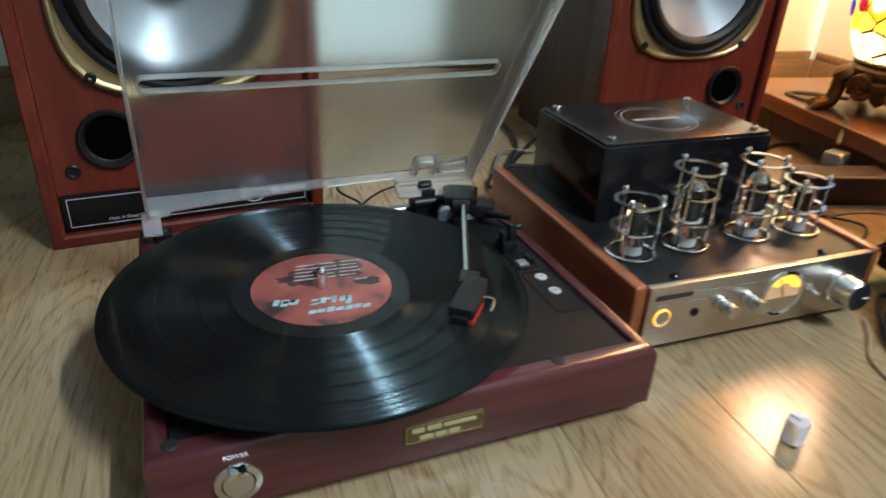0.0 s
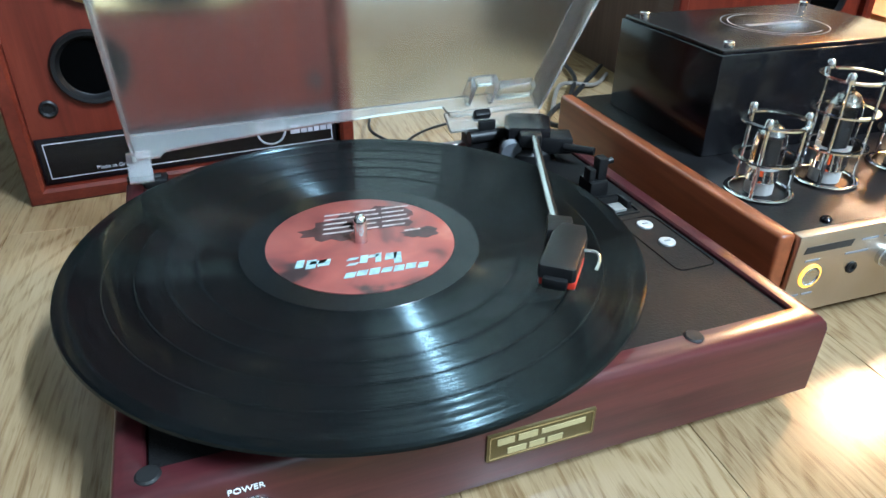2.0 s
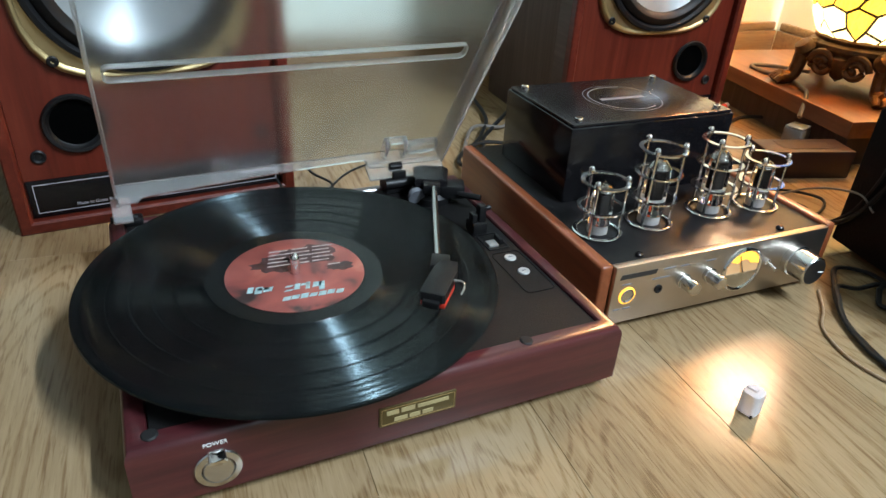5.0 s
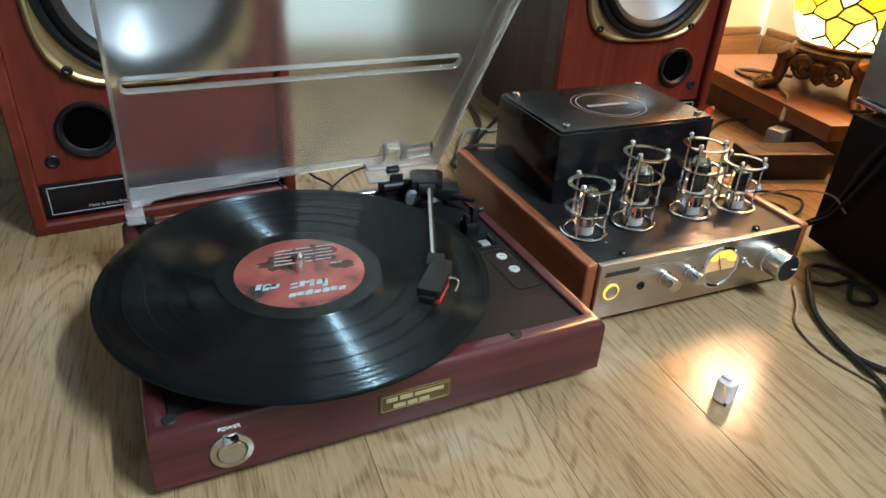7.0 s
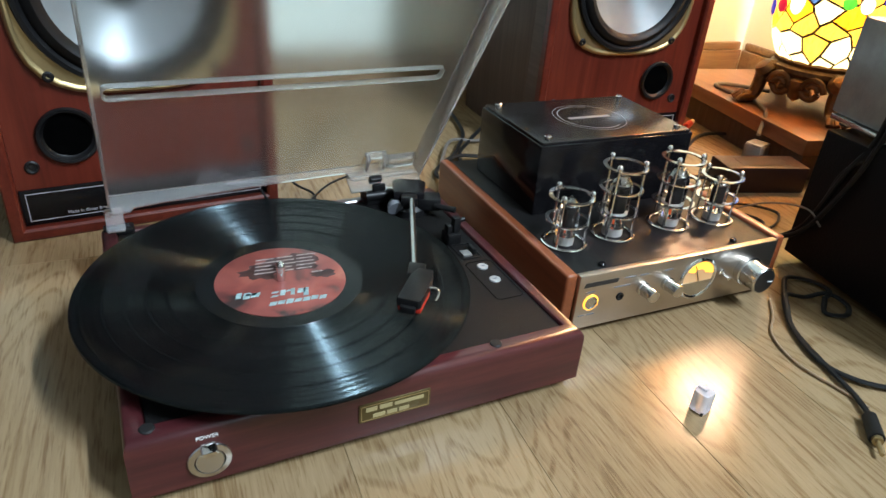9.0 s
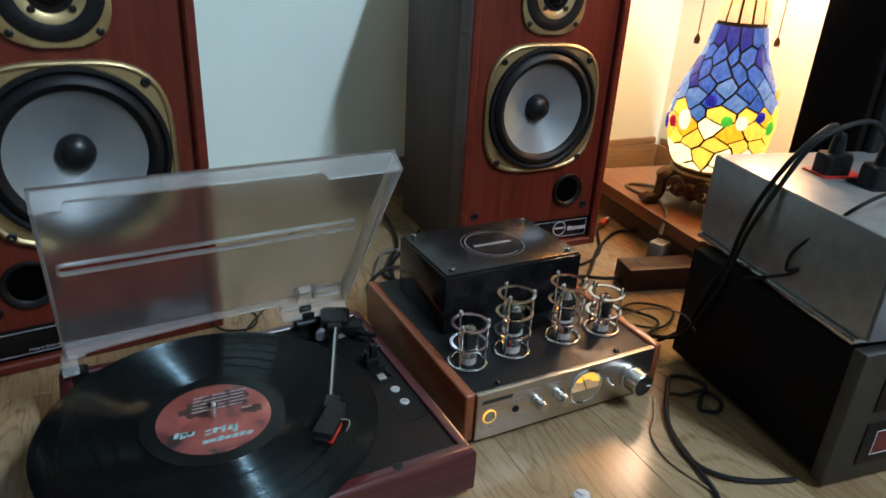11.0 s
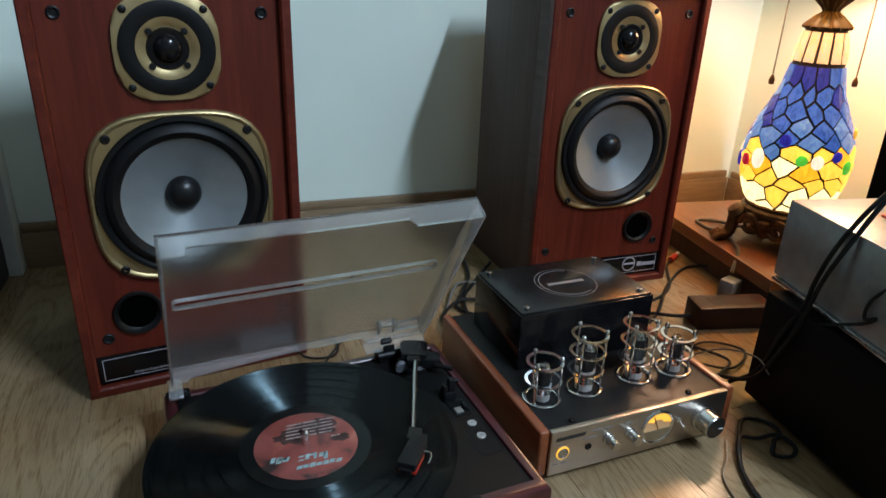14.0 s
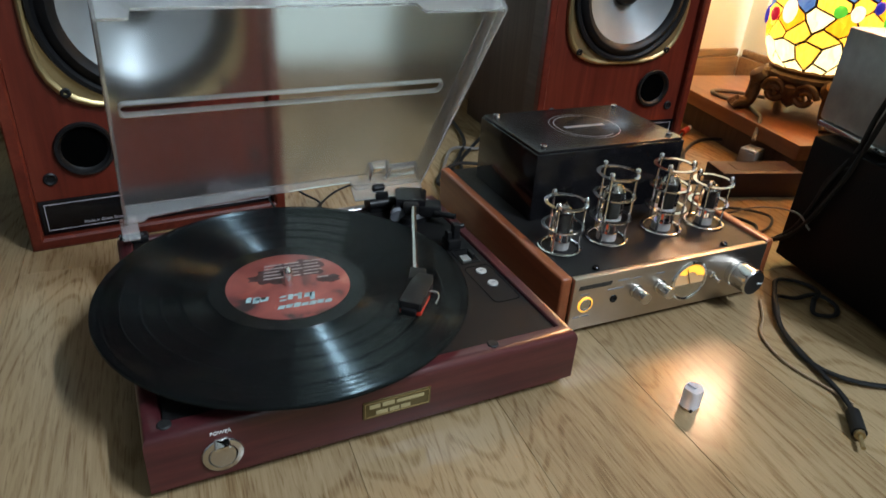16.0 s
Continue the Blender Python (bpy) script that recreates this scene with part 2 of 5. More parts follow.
CEIL = plain("ceiling_paint", (0.55, 0.55, 0.54), 0.8, vary=0.03, scale=3)
WHITE_TRIM = plain("white_gloss_trim", (0.72, 0.74, 0.72), 0.4, vary=0.06)
DOOR_DARK = plain("dark_door", (0.018, 0.014, 0.012), 0.4, vary=0.3)
GREY_PAINT = plain("grey_hammer_paint", (0.31, 0.31, 0.30), 0.36, 0.5, vary=0.12, scale=60, bumps=0.4, grain=300)
CASE_BLACK = plain("black_case", (0.0055, 0.0038, 0.0036), 0.62, vary=0.35, scale=30, bumps=0.5, grain=400)
CASE_BLACK.node_tree.nodes["Principled BSDF"].inputs["Specular IOR Level"].default_value = 0.12
# silver taken far down: the shade over the receiver's front is in its colour
SILVER_SHADED = plain("silver_panel_shaded", (0.09, 0.088, 0.082), 0.45, 0.9, vary=0.08)
WHITE_INK = plain("white_ink", (0.70, 0.72, 0.72), 0.6)
STRIP_INK = plain("purplish_grey_ink", (0.38, 0.36, 0.40), 0.5, vary=0.3)
BLUE_INK = plain("pale_blue_ink", (0.42, 0.66, 0.70), 0.6)
DARK_INK = plain("dark_ink", (0.02, 0.018, 0.016), 0.6)
EMBLEM = plain("pale_grey_print", (0.17, 0.17, 0.18), 0.5)
PRINT_WHITE = plain("soft_white_print", (0.34, 0.30, 0.29), 0.5, vary=0.4, scale=300)
PRINT_BLUE = plain("soft_blue_print", (0.24, 0.37, 0.39), 0.5, vary=0.3, scale=250)
PALE_GOLD = plain("pale_gold_ink", (0.36, 0.30, 0.15), 0.5)
GREY_INK = plain("grey_ink", (0.16, 0.17, 0.19), 0.4)
RED_PLASTIC = plain("red_plastic", (0.45, 0.03, 0.015), 0.35)
RED_DISPLAY = plain("dark_red_window", (0.10, 0.012, 0.016), 0.15)
GETTER = plain("getter_film", (0.30, 0.29, 0.28), 0.12, 1.0, vary=0.3, scale=120)
GREY_PLATE = plain("tube_plate", (0.035, 0.035, 0.037), 0.35, 0.4)
SILVER_DISC = plain("satin_silver_disc", (0.42, 0.42, 0.41), 0.4, 0.2)
KNOB_DARK = plain("dark_turned_metal", (0.10, 0.10, 0.105), 0.3, 0.9)
CERAMIC = plain("ceramic_socket", (0.36, 0.34, 0.32), 0.5)
WHITE_PLASTIC = plain("milky_plastic", (0.72, 0.71, 0.74), 0.35)
FROST = clear_plastic("frosted_acrylic", (0.97, 0.99, 0.98), 0.24, 1.16, 0.955)
# acrylic whitened to paint in the light that the lid's edges catch
EDGE = clear_plastic("acrylic_edge_whitened", (0.93, 0.95, 0.95), 0.35, 1.3, 0.7)
EDGE.node_tree.nodes["Principled BSDF"].inputs["Transmission Weight"].default_value = 0.86
MILKY_CLEAR = clear_plastic("milky_clear_plastic", (0.88, 0.86, 0.90), 0.3, 1.35)
MILKY_CLEAR.node_tree.nodes["Principled BSDF"].inputs["Transmission Weight"].default_value = 0.6
SHEET = clear_plastic("satin_acrylic", (0.97, 0.98, 0.98), 0.18, 1.22, 0.88)
CLEAR = clear_plastic("clear_acrylic", (0.96, 0.97, 0.97), 0.06, 1.3)
TUBE_GLASS = clear_plastic("tube_glass", (0.97, 0.97, 0.97), 0.01, 1.25)
AMBER_GLOW = plain("amber_meter_light", (0.9, 0.5, 0.08), 0.4, emit=(1.0, 0.45, 0.03), power=1.6)
METER_FACE = plain("meter_face", (0.42, 0.30, 0.18), 0.4, emit=(1.0, 0.45, 0.08), power=0.3)
HEATER = plain("glowing_heater", (0.5, 0.08, 0.02), 0.4, emit=(1.0, 0.13, 0.03), power=0.22)
DEAD_WAX = plain("dead_wax", (0.003, 0.0042, 0.0048), 0.2, vary=0.1, bumps=0.02)


def label_paper():
    """Red record label with dark, cloudy print."""
    m, t, b = nodes_of("label_paper")
    v = mapped(t, (1, 1, 1), False)
    n = node(t, "ShaderNodeTexNoise", Scale=32.0, Detail=2.5, Distortion=0.6)
    t.links.new(v, n.inputs["Vector"])
    t.links.new(ramp(t, n.outputs["Fac"], [(0.33, (0.035, 0.022, 0.022)), (0.42, (0.19, 0.047, 0.040)), (0.62, (0.27, 0.070, 0.055)), (0.78, (0.35, 0.13, 0.095))]), b.inputs["Base Color"])
    b.inputs["Roughness"].default_value = 0.35
    return m


LABEL = label_paper()
for mat, level in ((BLACK, 0.3), (BLACK_METAL, 0.22), (PLATE_BLACK, 0.15), (COVER_TOP, 0.5), (BLACK_GLOSS, 0.3), (RUBBER, 0.25), (SURROUND, 0.2), (DOME_BLACK, 0.35), (VENEER_DARK, 0.25), (VENEER, 0.3), (BRICK, 0.3), (DEAD_WAX, 0.28), (CABLE, 0.3), (BRONZE, 0.4)):
    mat.node_tree.nodes["Principled BSDF"].inputs["Specular IOR Level"].default_value = level
LABEL_DARK = plain("label_dark_print", (0.045, 0.020, 0.020), 0.4, vary=0.5, scale=120)

# ---- mesh helpers ----


def part(name, bm, material, parent, label="", smooth=True):
    """Link a bmesh as one mesh object under a thing or a part."""
    me = bpy.data.meshes.new(name)
    bmesh.ops.recalc_face_normals(bm, faces=bm.faces)
    bm.to_mesh(me)
    bm.free()
    if smooth:
        me.shade_smooth()
        me.set_sharp_from_angle(angle=radians(35))
    for m in material if isinstance(material, (list, tuple)) else [material]:
        me.materials.append(m)
    ob = new(name, me)
    if parent:
        ob.parent = parent
    if label:
        ob["label"] = label
    return ob


def thing(name, m, label, category, group="", kind=""):
    ob = new(name)
    ob.empty_display_size = 0.02
    ob.matrix_world = m
    return tagged(ob, label, category, group, kind)


def bevelled(bm, width, segments=2, edges=None):
    if width > 0:
        bmesh.ops.bevel(bm, geom=list(edges or bm.edges), offset=width, segments=segments, profile=0.5, affect="EDGES")
    return bm


def box(x0, x1, y0, y1, z0, z1, bevel=0.0, segments=2, bm=None):
    own = bmesh.new()
    bmesh.ops.create_cube(own, size=1, matrix=Matrix.LocRotScale(((x0 + x1) / 2, (y0 + y1) / 2, (z0 + z1) / 2), None, (x1 - x0, y1 - y0, z1 - z0)))
    bevelled(own, bevel, segments)
    return joined(bm, own)


def joined(bm, own):
    if bm is None:
        return own
    me = bpy.data.meshes.new("scratch")
    own.to_mesh(me)
    own.free()
    bm.from_mesh(me)
    bpy.data.meshes.remove(me)
    return bm


def lathe(profile, n=32, m=Matrix(), bm=None, closed=False, squash=None, caps=True):
    """Turn (radius, height) pairs round z; squash(angle) scales the radius."""
    own = bmesh.new()
    rings = []
    for r, z in profile:
        if r < 1e-6:
            rings.append([own.verts.new(m @ Vector((0, 0, z)))])
            continue
        ring = []
        for k in range(n):
            a = 2 * math.pi * k / n
            f = squash(a) if squash else 1.0
            ring.append(own.verts.new(m @ Vector((r * f * math.cos(a), r * f * math.sin(a), z))))
        rings.append(ring)
    pairs = list(zip(rings, rings[1:])) + ([(rings[-1], rings[0])] if closed else [])
    for a, b in pairs:
        for k in range(n):
            j = (k + 1) % n
            if len(a) == 1 and len(b) == 1:
                continue
            if len(a) == 1:
                own.faces.new((a[0], b[j], b[k]))
            elif len(b) == 1:
                own.faces.new((a[k], a[j], b[0]))
            else:
                own.faces.new((a[k], a[j], b[j], b[k]))
    if caps and not closed:
        for ring in (rings[0], rings[-1]):
            if len(ring) > 2:
                own.faces.new(ring)
    return joined(bm, own)


def rod(p, q, r, n=12, bm=None, r2=None):
    p, q = Vector(p), Vector(q)
    m = Matrix.Translation(p) @ (q - p).to_track_quat("Z", "Y").to_matrix().to_4x4()
    return lathe([(r, 0), (r2 if r2 is not None else r, (q - p).length)], n, m, bm)


def torus(major, minor, m=Matrix(), n=40, k=10, bm=None, flat=1.0):
    prof = [(major + minor * math.cos(2 * math.pi * i / k), flat * minor * math.sin(2 * math.pi * i / k)) for i in range(k)]
    return lathe(prof, n, m, bm, closed=True)


def spline(points, steps=8):
    pts = [Vector(p) for p in points]
    ext = [2 * pts[0] - pts[1], *pts, 2 * pts[-1] - pts[-2]]
    out = []
    for i in range(len(pts) - 1):
        a, b, c, d = ext[i : i + 4]
        for s in range(steps):
            u = s / steps
            out.append(0.5 * ((2 * b) + (c - a) * u + (2 * a - 5 * b + 4 * c - d) * u * u + (3 * b - a - 3 * c + d) * u**3))
    return [*out, pts[-1]]


def tube(points, r, n=8, steps=8, bm=None, flat=1.0):
    """A cable along a smooth line; flat below 1 makes a ribbon."""
    path, own, rings = spline(points, steps), bmesh.new(), []
    for i, p in enumerate(path):
        d = (path[min(i + 1, len(path) - 1)] - path[max(i - 1, 0)]).normalized()
        side = d.cross(Vector((0, 0, 1)))
        side = side.normalized() if side.length > 1e-3 else Vector((1, 0, 0))
        up = side.cross(d)
        rings.append([own.verts.new(p + r * (side * math.cos(2 * math.pi * k / n) + flat * up * math.sin(2 * math.pi * k / n))) for k in range(n)])
    for a, b in zip(rings, rings[1:]):
        for k in range(n):
            own.faces.new((a[k], a[(k + 1) % n], b[(k + 1) % n], b[k]))
    own.faces.new(rings[0])
    own.faces.new(rings[-1])
    return joined(bm, own)


def rounded(w, h, r, n=6):
    """Corner points of a rounded rectangle, centred, counter-clockwise."""
    out = []
    for cx, cy, a0 in ((w / 2 - r, h / 2 - r, 0), (-w / 2 + r, h / 2 - r, 90), (-w / 2 + r, -h / 2 + r, 180), (w / 2 - r, -h / 2 + r, 270)):
        for k in range(n + 1):
            a = radians(a0 + 90 * k / n)
            out.append((cx + r * math.cos(a), cy + r * math.sin(a)))
    return out


def prism(outline, z0, z1, m=Matrix(), bevel=0.0, bm=None):
    own = bmesh.new()
    low = [own.verts.new((x, y, z0)) for x, y in outline]
    high = [own.verts.new((x, y, z1)) for x, y in outline]
    n = len(outline)
    for k in range(n):
        own.faces.new((low[k], low[(k + 1) % n], high[(k + 1) % n], high[k]))
    own.faces.new(low[::-1])
    top = own.faces.new(high)
    if bevel:
        bmesh.ops.bevel(own, geom=list(top.edges), offset=bevel, segments=2, profile=0.5, affect="EDGES")
    own.transform(m)
    return joined(bm, own)


def framed(outer, inner, z0, z1, m=Matrix(), bm=None):
    """A flat ring between two outlines of equal count, from z0 to z1."""
    own = bmesh.new()
    v = [[own.verts.new((x, y, z)) for x, y in o] for z in (z0, z1) for o in (outer, inner)]
    n = len(outer)
    for k in range(n):
        j = (k + 1) % n
        own.faces.new((v[2][k], v[2][j], v[3][j], v[3][k]))
        own.faces.new((v[0][j], v[0][k], v[1][k], v[1][j]))
        own.faces.new((v[0][k], v[0][j], v[2][j], v[2][k]))
        own.faces.new((v[1][j], v[1][k], v[3][k], v[3][j]))
    own.transform(m)
    return joined(bm, own)


def moulding(x0, x1, y0, y1, profile):
    """A mitred frame round a rectangle; profile: (inset, z) pairs, closed."""
    bm = bmesh.new()
    rings = [[bm.verts.new(c) for c in ((x0 + i, y0 + i, z), (x1 - i, y0 + i, z), (x1 - i, y1 - i, z), (x0 + i, y1 - i, z))] for i, z in profile]
    for a, b in zip(rings, rings[1:] + rings[:1]):
        for k in range(4):
            bm.faces.new((a[k], a[(k + 1) % 4], b[(k + 1) % 4], b[k]))
    return bm


def writing(name, text, size, m, material, parent, depth=0.0002):
    cu = bpy.data.curves.new(name, "FONT")
    cu.body, cu.size, cu.extrude, cu.align_x, cu.align_y = text, size, depth, "CENTER", "CENTER"
    tmp = bpy.data.objects.new(name, cu)
    me = bpy.data.meshes.new_from_object(tmp)
    bpy.data.objects.remove(tmp)
    me.materials.append(material)
    ob = new(name, me)
    ob.parent = parent
    ob.matrix_local = m
    return ob


FRONT = pose(0, 0, 0, 90, 0, 0)  # local z turned towards -y, local y up

# ---- the room ----
# the shell stands askew to the turntable: its north-east corner, then its turn
ROOM_AT = pose(1.157, 0.608, 0, 0, 0, -4.15) @ pose(-1.295, -0.744, 0)
ROOM_W, ROOM_E, ROOM_S, ROOM_N, ROOM_H = -1.7, 1.31, -2.6, 0.76, 2.6
slab = part("floor", box(ROOM_W - 0.1, ROOM_E + 0.1, ROOM_S - 0.1, ROOM_N + 0.1, -0.06, -0.0085), DOOR_DARK, None)
slab.matrix_world = ROOM_AT
tagged(slab, "light oak laminate floor of long boards", "floor", kind="structure")
tagged(part("ceiling", box(ROOM_W, ROOM_E, ROOM_S, ROOM_N, ROOM_H, ROOM_H + 0.1), CEIL, None), "plain white painted ceiling", "ceiling", kind="structure").matrix_world = ROOM_AT
# south and west stay out of view; their dark grey thins the fill
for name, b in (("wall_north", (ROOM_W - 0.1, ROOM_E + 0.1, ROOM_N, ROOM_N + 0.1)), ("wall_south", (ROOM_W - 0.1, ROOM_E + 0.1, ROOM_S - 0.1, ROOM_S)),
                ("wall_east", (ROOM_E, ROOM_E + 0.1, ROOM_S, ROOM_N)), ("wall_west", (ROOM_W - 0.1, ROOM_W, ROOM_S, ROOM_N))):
    tagged(part(name, box(*b, -0.06, ROOM_H + 0.1), WALL if name in ("wall_north", "wall_east") else UNSEEN_WALL, None), "plaster wall, off-white in view, darkened where unseen", "wall", kind="structure").matrix_world = ROOM_AT


def skirting(name, x0, x1, y0, y1, facing):
    """A wooden skirting board with a stepped top."""
    bm = box(x0, x1, y0, y1, 0.0, 0.064, 0.0015)
    if facing == "y":
        box(x0, x1, y0 + 0.005, y1, 0.064, 0.080, 0.003, bm=bm)
    else:
        box(x0 + 0.005, x1, y0, y1, 0.064, 0.080, 0.003, bm=bm)
    board = part(name, bm, SKIRTING, None)
    board.matrix_world = ROOM_AT
    return tagged(board, "brown wooden skirting board with stepped top", "skirting", kind="structure")


skirting("baseboard_north", -0.185, 1.296, 0.744, 0.7598, "y")
skirting("baseboard_east", 1.295, 1.3098, -2.5, 0.743, "x")
tagged(part("door_trim", box(-0.229, -0.186, 0.716, 0.7598, 0.0, 2.1, 0.003), WHITE_TRIM, None), "white painted door frame post", "door frame", kind="structure").matrix_world = ROOM_AT
door = thing("door_1", ROOM_AT @ pose(-0.204, 0.71, 0), "dark brown door leaf standing open", "door", kind="structure")
part("door_leaf", box(-0.036, 0, -0.80, 0, 0.006, 2.05, 0.003), DOOR_DARK, door)
bm = bmesh.new()
for z0, z1 in ((0.15, 0.85), (1.05, 1.90)):
    framed([(-0.70, z0), (-0.10, z0), (-0.10, z1), (-0.70, z1)], [(-0.67, z0 + 0.03), (-0.13, z0 + 0.03), (-0.13, z1 - 0.03), (-0.67, z1 - 0.03)], 0.0005, 0.006,
           Matrix(((0, 0, 1, 0), (1, 0, 0, 0), (0, 1, 0, 0), (0, 0, 0, 1))), bm)
part("panel_moulding", bm, DOOR_DARK, door)

# ---- loudspeakers ----


def driver_plate(w, h, power, n=48):
    """A squarish plate with bowed sides and round corners."""
    out = []
    for k in range(n):
        a = radians(45 + 360 * k / n)
        c, sn = math.cos(a), math.sin(a)
        f = (abs(c) ** power + abs(sn) ** power) ** (-1 / power)
        out.append((w / 2 * c * f, h / 2 * sn * f))
    return out


def rolled_frame(w, h, power, hole, deep, m):
    """A cast driver frame: bowed outline, rolled outer rim, round opening."""
    bm, rings = bmesh.new(), []
    for grow, z in ((0.0, 0.0), (0.0, deep * 0.55), (0.0012, deep * 0.85), (0.0032, deep), (0.0056, deep * 0.9), (0.0066, deep * 0.72)):
        rings.append([bm.verts.new(m @ Vector((x, y, z))) for x, y in driver_plate(w - 2 * grow, h - 2 * grow, power)])
    rings.append([bm.verts.new(m @ Vector((hole * math.cos(radians(45 + 7.5 * k)), hole * math.sin(radians(45 + 7.5 * k)), deep * 0.72))) for k in range(48)])
    rings.append([bm.verts.new(m @ Vector((hole * math.cos(radians(45 + 7.5 * k)), hole * math.sin(radians(45 + 7.5 * k)), 0.0))) for k in range(48)])
    for a, b in zip(rings, rings[1:] + rings[:1]):
        for k in range(48):
            bm.faces.new((a[k], a[(k + 1) % 48], b[(k + 1) % 48], b[k]))
    return bm


def loudspeaker(m, label, hand=1):
    """Origin: middle of the baffle's foot, on the baffle's plane; -y is the front."""
    sp = thing("loudspeaker", m, label, "loudspeaker", "pair of loudspeakers")
    W, D, Hh = 0.1362, 0.2347, 0.490
    part("front_frame", moulding(-W, W, 0, Hh, [(0, 0), (0, -0.011), (0.0015, -0.0125), (0.010, -0.0125), (0.0125, -0.010), (0.0125, 0.0)]), VENEER, sp, "red-brown veneer rim round the baffle").matrix_local = Matrix(((1, 0, 0, 0), (0, 0, 1, 0), (0, 1, 0, 0), (0, 0, 0, 1)))
    part("cabinet", box(-W, W, 0.030, D, 0, Hh, 0.0015), VENEER_DARK, sp, "dark brown wrapped cabinet body")
    # the baffle is a sheet with a round opening for the woofer, the cabinet's first centimetres a rim behind it
    cut, edge = [], []
    for k in range(48):
        a = radians(45 + 7.5 * k)
        cut.append((0.001 * hand + 0.0945 * math.cos(a), 0.2455 + 0.0945 * math.sin(a)))
        c, sn = math.cos(a), math.sin(a)
        far = min((W - 0.0128 - 0.001 * hand * (1 if c > 0 else -1)) / max(abs(c), 1e-6), (Hh - 0.0128 - 0.2455 if sn > 0 else 0.2455 - 0.0128) / max(abs(sn), 1e-6))
        edge.append((0.001 * hand + far * c, 0.2455 + far * sn))
    for spot in ((W - 0.0128, Hh - 0.0128), (-W + 0.0128, Hh - 0.0128), (-W + 0.0128, 0.0128), (W - 0.0128, 0.0128)):
        near = min(range(48), key=lambda k: (edge[k][0] - spot[0]) ** 2 + (edge[k][1] - spot[1]) ** 2)
        edge[near] = spot
    part("baffle", framed(edge, cut, -0.0004, 0.002, FRONT), VENEER, sp, "red mahogany veneer baffle", smooth=False)
    part("cabinet_rim", moulding(-W, W, 0, Hh, [(0, 0.0004), (0, 0.0302), (0.012, 0.0302), (0.012, 0.0004)]), VENEER_DARK, sp).matrix_local = Matrix(((1, 0, 0, 0), (0, 0, 1, 0), (0, 1, 0, 0), (0, 0, 0, 1)))
    # woofer
    wf = part("woofer", rolled_frame(0.206, 0.203, 3.3, 0.0952, 0.007, pose(0.001 * hand, -0.002, 0.2455) @ FRONT), GOLD, sp, "woofer with gold frame and grey cone")
    at = pose(0.001 * hand, -0.0085, 0.2455) @ FRONT
    part("surround", lathe([(0.0968, -0.0005), (0.0955, 0.004), (0.0915, 0.0045), (0.088, 0.001), (0.085, 0.005), (0.079, 0.0075), (0.0735, 0.005), (0.0705, 0.0)], 64, at, caps=False), SURROUND, wf, "black rubber surround")
    part("cone", lathe([(0.0718, 0.001), (0.060, -0.005), (0.040, -0.014), (0.022, -0.021), (0.016, -0.023), (0, -0.023)], 64, at, caps=False), CONE, wf, "silver-grey cone")
    part("dust_cap", lathe([(0.0205, -0.021), (0.0195, -0.013), (0.015, -0.0065), (0.008, -0.003), (0, -0.002)], 32, at), DOME_BLACK, wf, "black domed dust cap")
    for x, z in ((-0.0767, 0.3208), (0.0767, 0.3208), (-0.0767, 0.1643), (0.0767, 0.1643)):
        part("screw", lathe([(0.0052, 0), (0.0052, 0.0015), (0.004, 0.0026), (0.002, 0.0026), (0.0018, 0.001), (0, 0.001)], 14, pose(x + 0.001 * hand, -0.0078, z) @ FRONT), BLACK, wf)
    # tweeter
    tw = part("tweeter", prism(driver_plate(0.110, 0.111, 3.2), 0, 0.005, pose(0, -0.002, 0.4151) @ FRONT, 0.002), GOLD, sp, "tweeter with gold frame and black dome")
    at = pose(0, -0.0072, 0.4151) @ FRONT
    part("black_ring", lathe([(0.0502, -0.001), (0.0502, 0.0012), (0.049, 0.0018), (0.035, 0.0018), (0.033, 0.0008), (0.031, -0.001)], 48, at, caps=False), SURROUND, tw)
    part("gold_ring", lathe([(0.0332, -0.001), (0.0332, 0.0022), (0.028, 0.0018), (0.0225, -0.0005)], 48, at, caps=False), GOLD, tw)
    part("dome", lathe([(0.0228, -0.0006), (0.0215, 0.0016), (0.0175, 0.001), (0.0155, 0.0012), (0.012, 0.006), (0.006, 0.0085), (0, 0.009)], 36, at), BLACK_GLOSS, tw, "shiny black dome")
    for k in range(4):
        a = radians(45 + 90 * k)
        part("screw", lathe([(0.0037, 0), (0.0037, 0.0015), (0, 0.002)], 12, pose(0.0255 * math.cos(a), -0.0092, 0.4151 + 0.0255 * math.sin(a)) @ FRONT), BLACK, tw)
        part("screw", lathe([(0.0042, 0), (0.0042, 0.0013), (0.003, 0.002), (0, 0.002)], 12, pose(0.0575 * math.cos(a), -0.0068, 0.4151 + 0.0575 * math.sin(a)) @ FRONT), BLACK, tw)
    # reflex port
    at = pose(-0.0688 * hand, -0.002, 0.1045) @ FRONT
    part("port", lathe([(0.0275, 0), (0.0290, 0.003), (0.0275, 0.0055), (0.0245, 0.005), (0.0225, 0.001), (0.0215, 0.0002)], 48, at, caps=False), BLACK, sp, "black flared bass port")
    # the port is not cut through; a black disc paints its depth
    part("port_bore", lathe([(0.0218, 0.0003), (0.0, 0.0004)], 32, at), PORT_DARK, sp, "flat black disc for the shade in the port")
    for x, z in ((-0.1058, 0.0751), (0.1058, 0.0751), (-0.1043, 0.452), (0.1043, 0.452)):
        hole = part("grille_socket", lathe([(0.0068, 0), (0.0068, 0.0016), (0.0055, 0.0024), (0.0038, 0.0016), (0.0034, 0.0005), (0, 0.0005)], 20, pose(x, -0.002, z) @ FRONT), BLACK, sp)
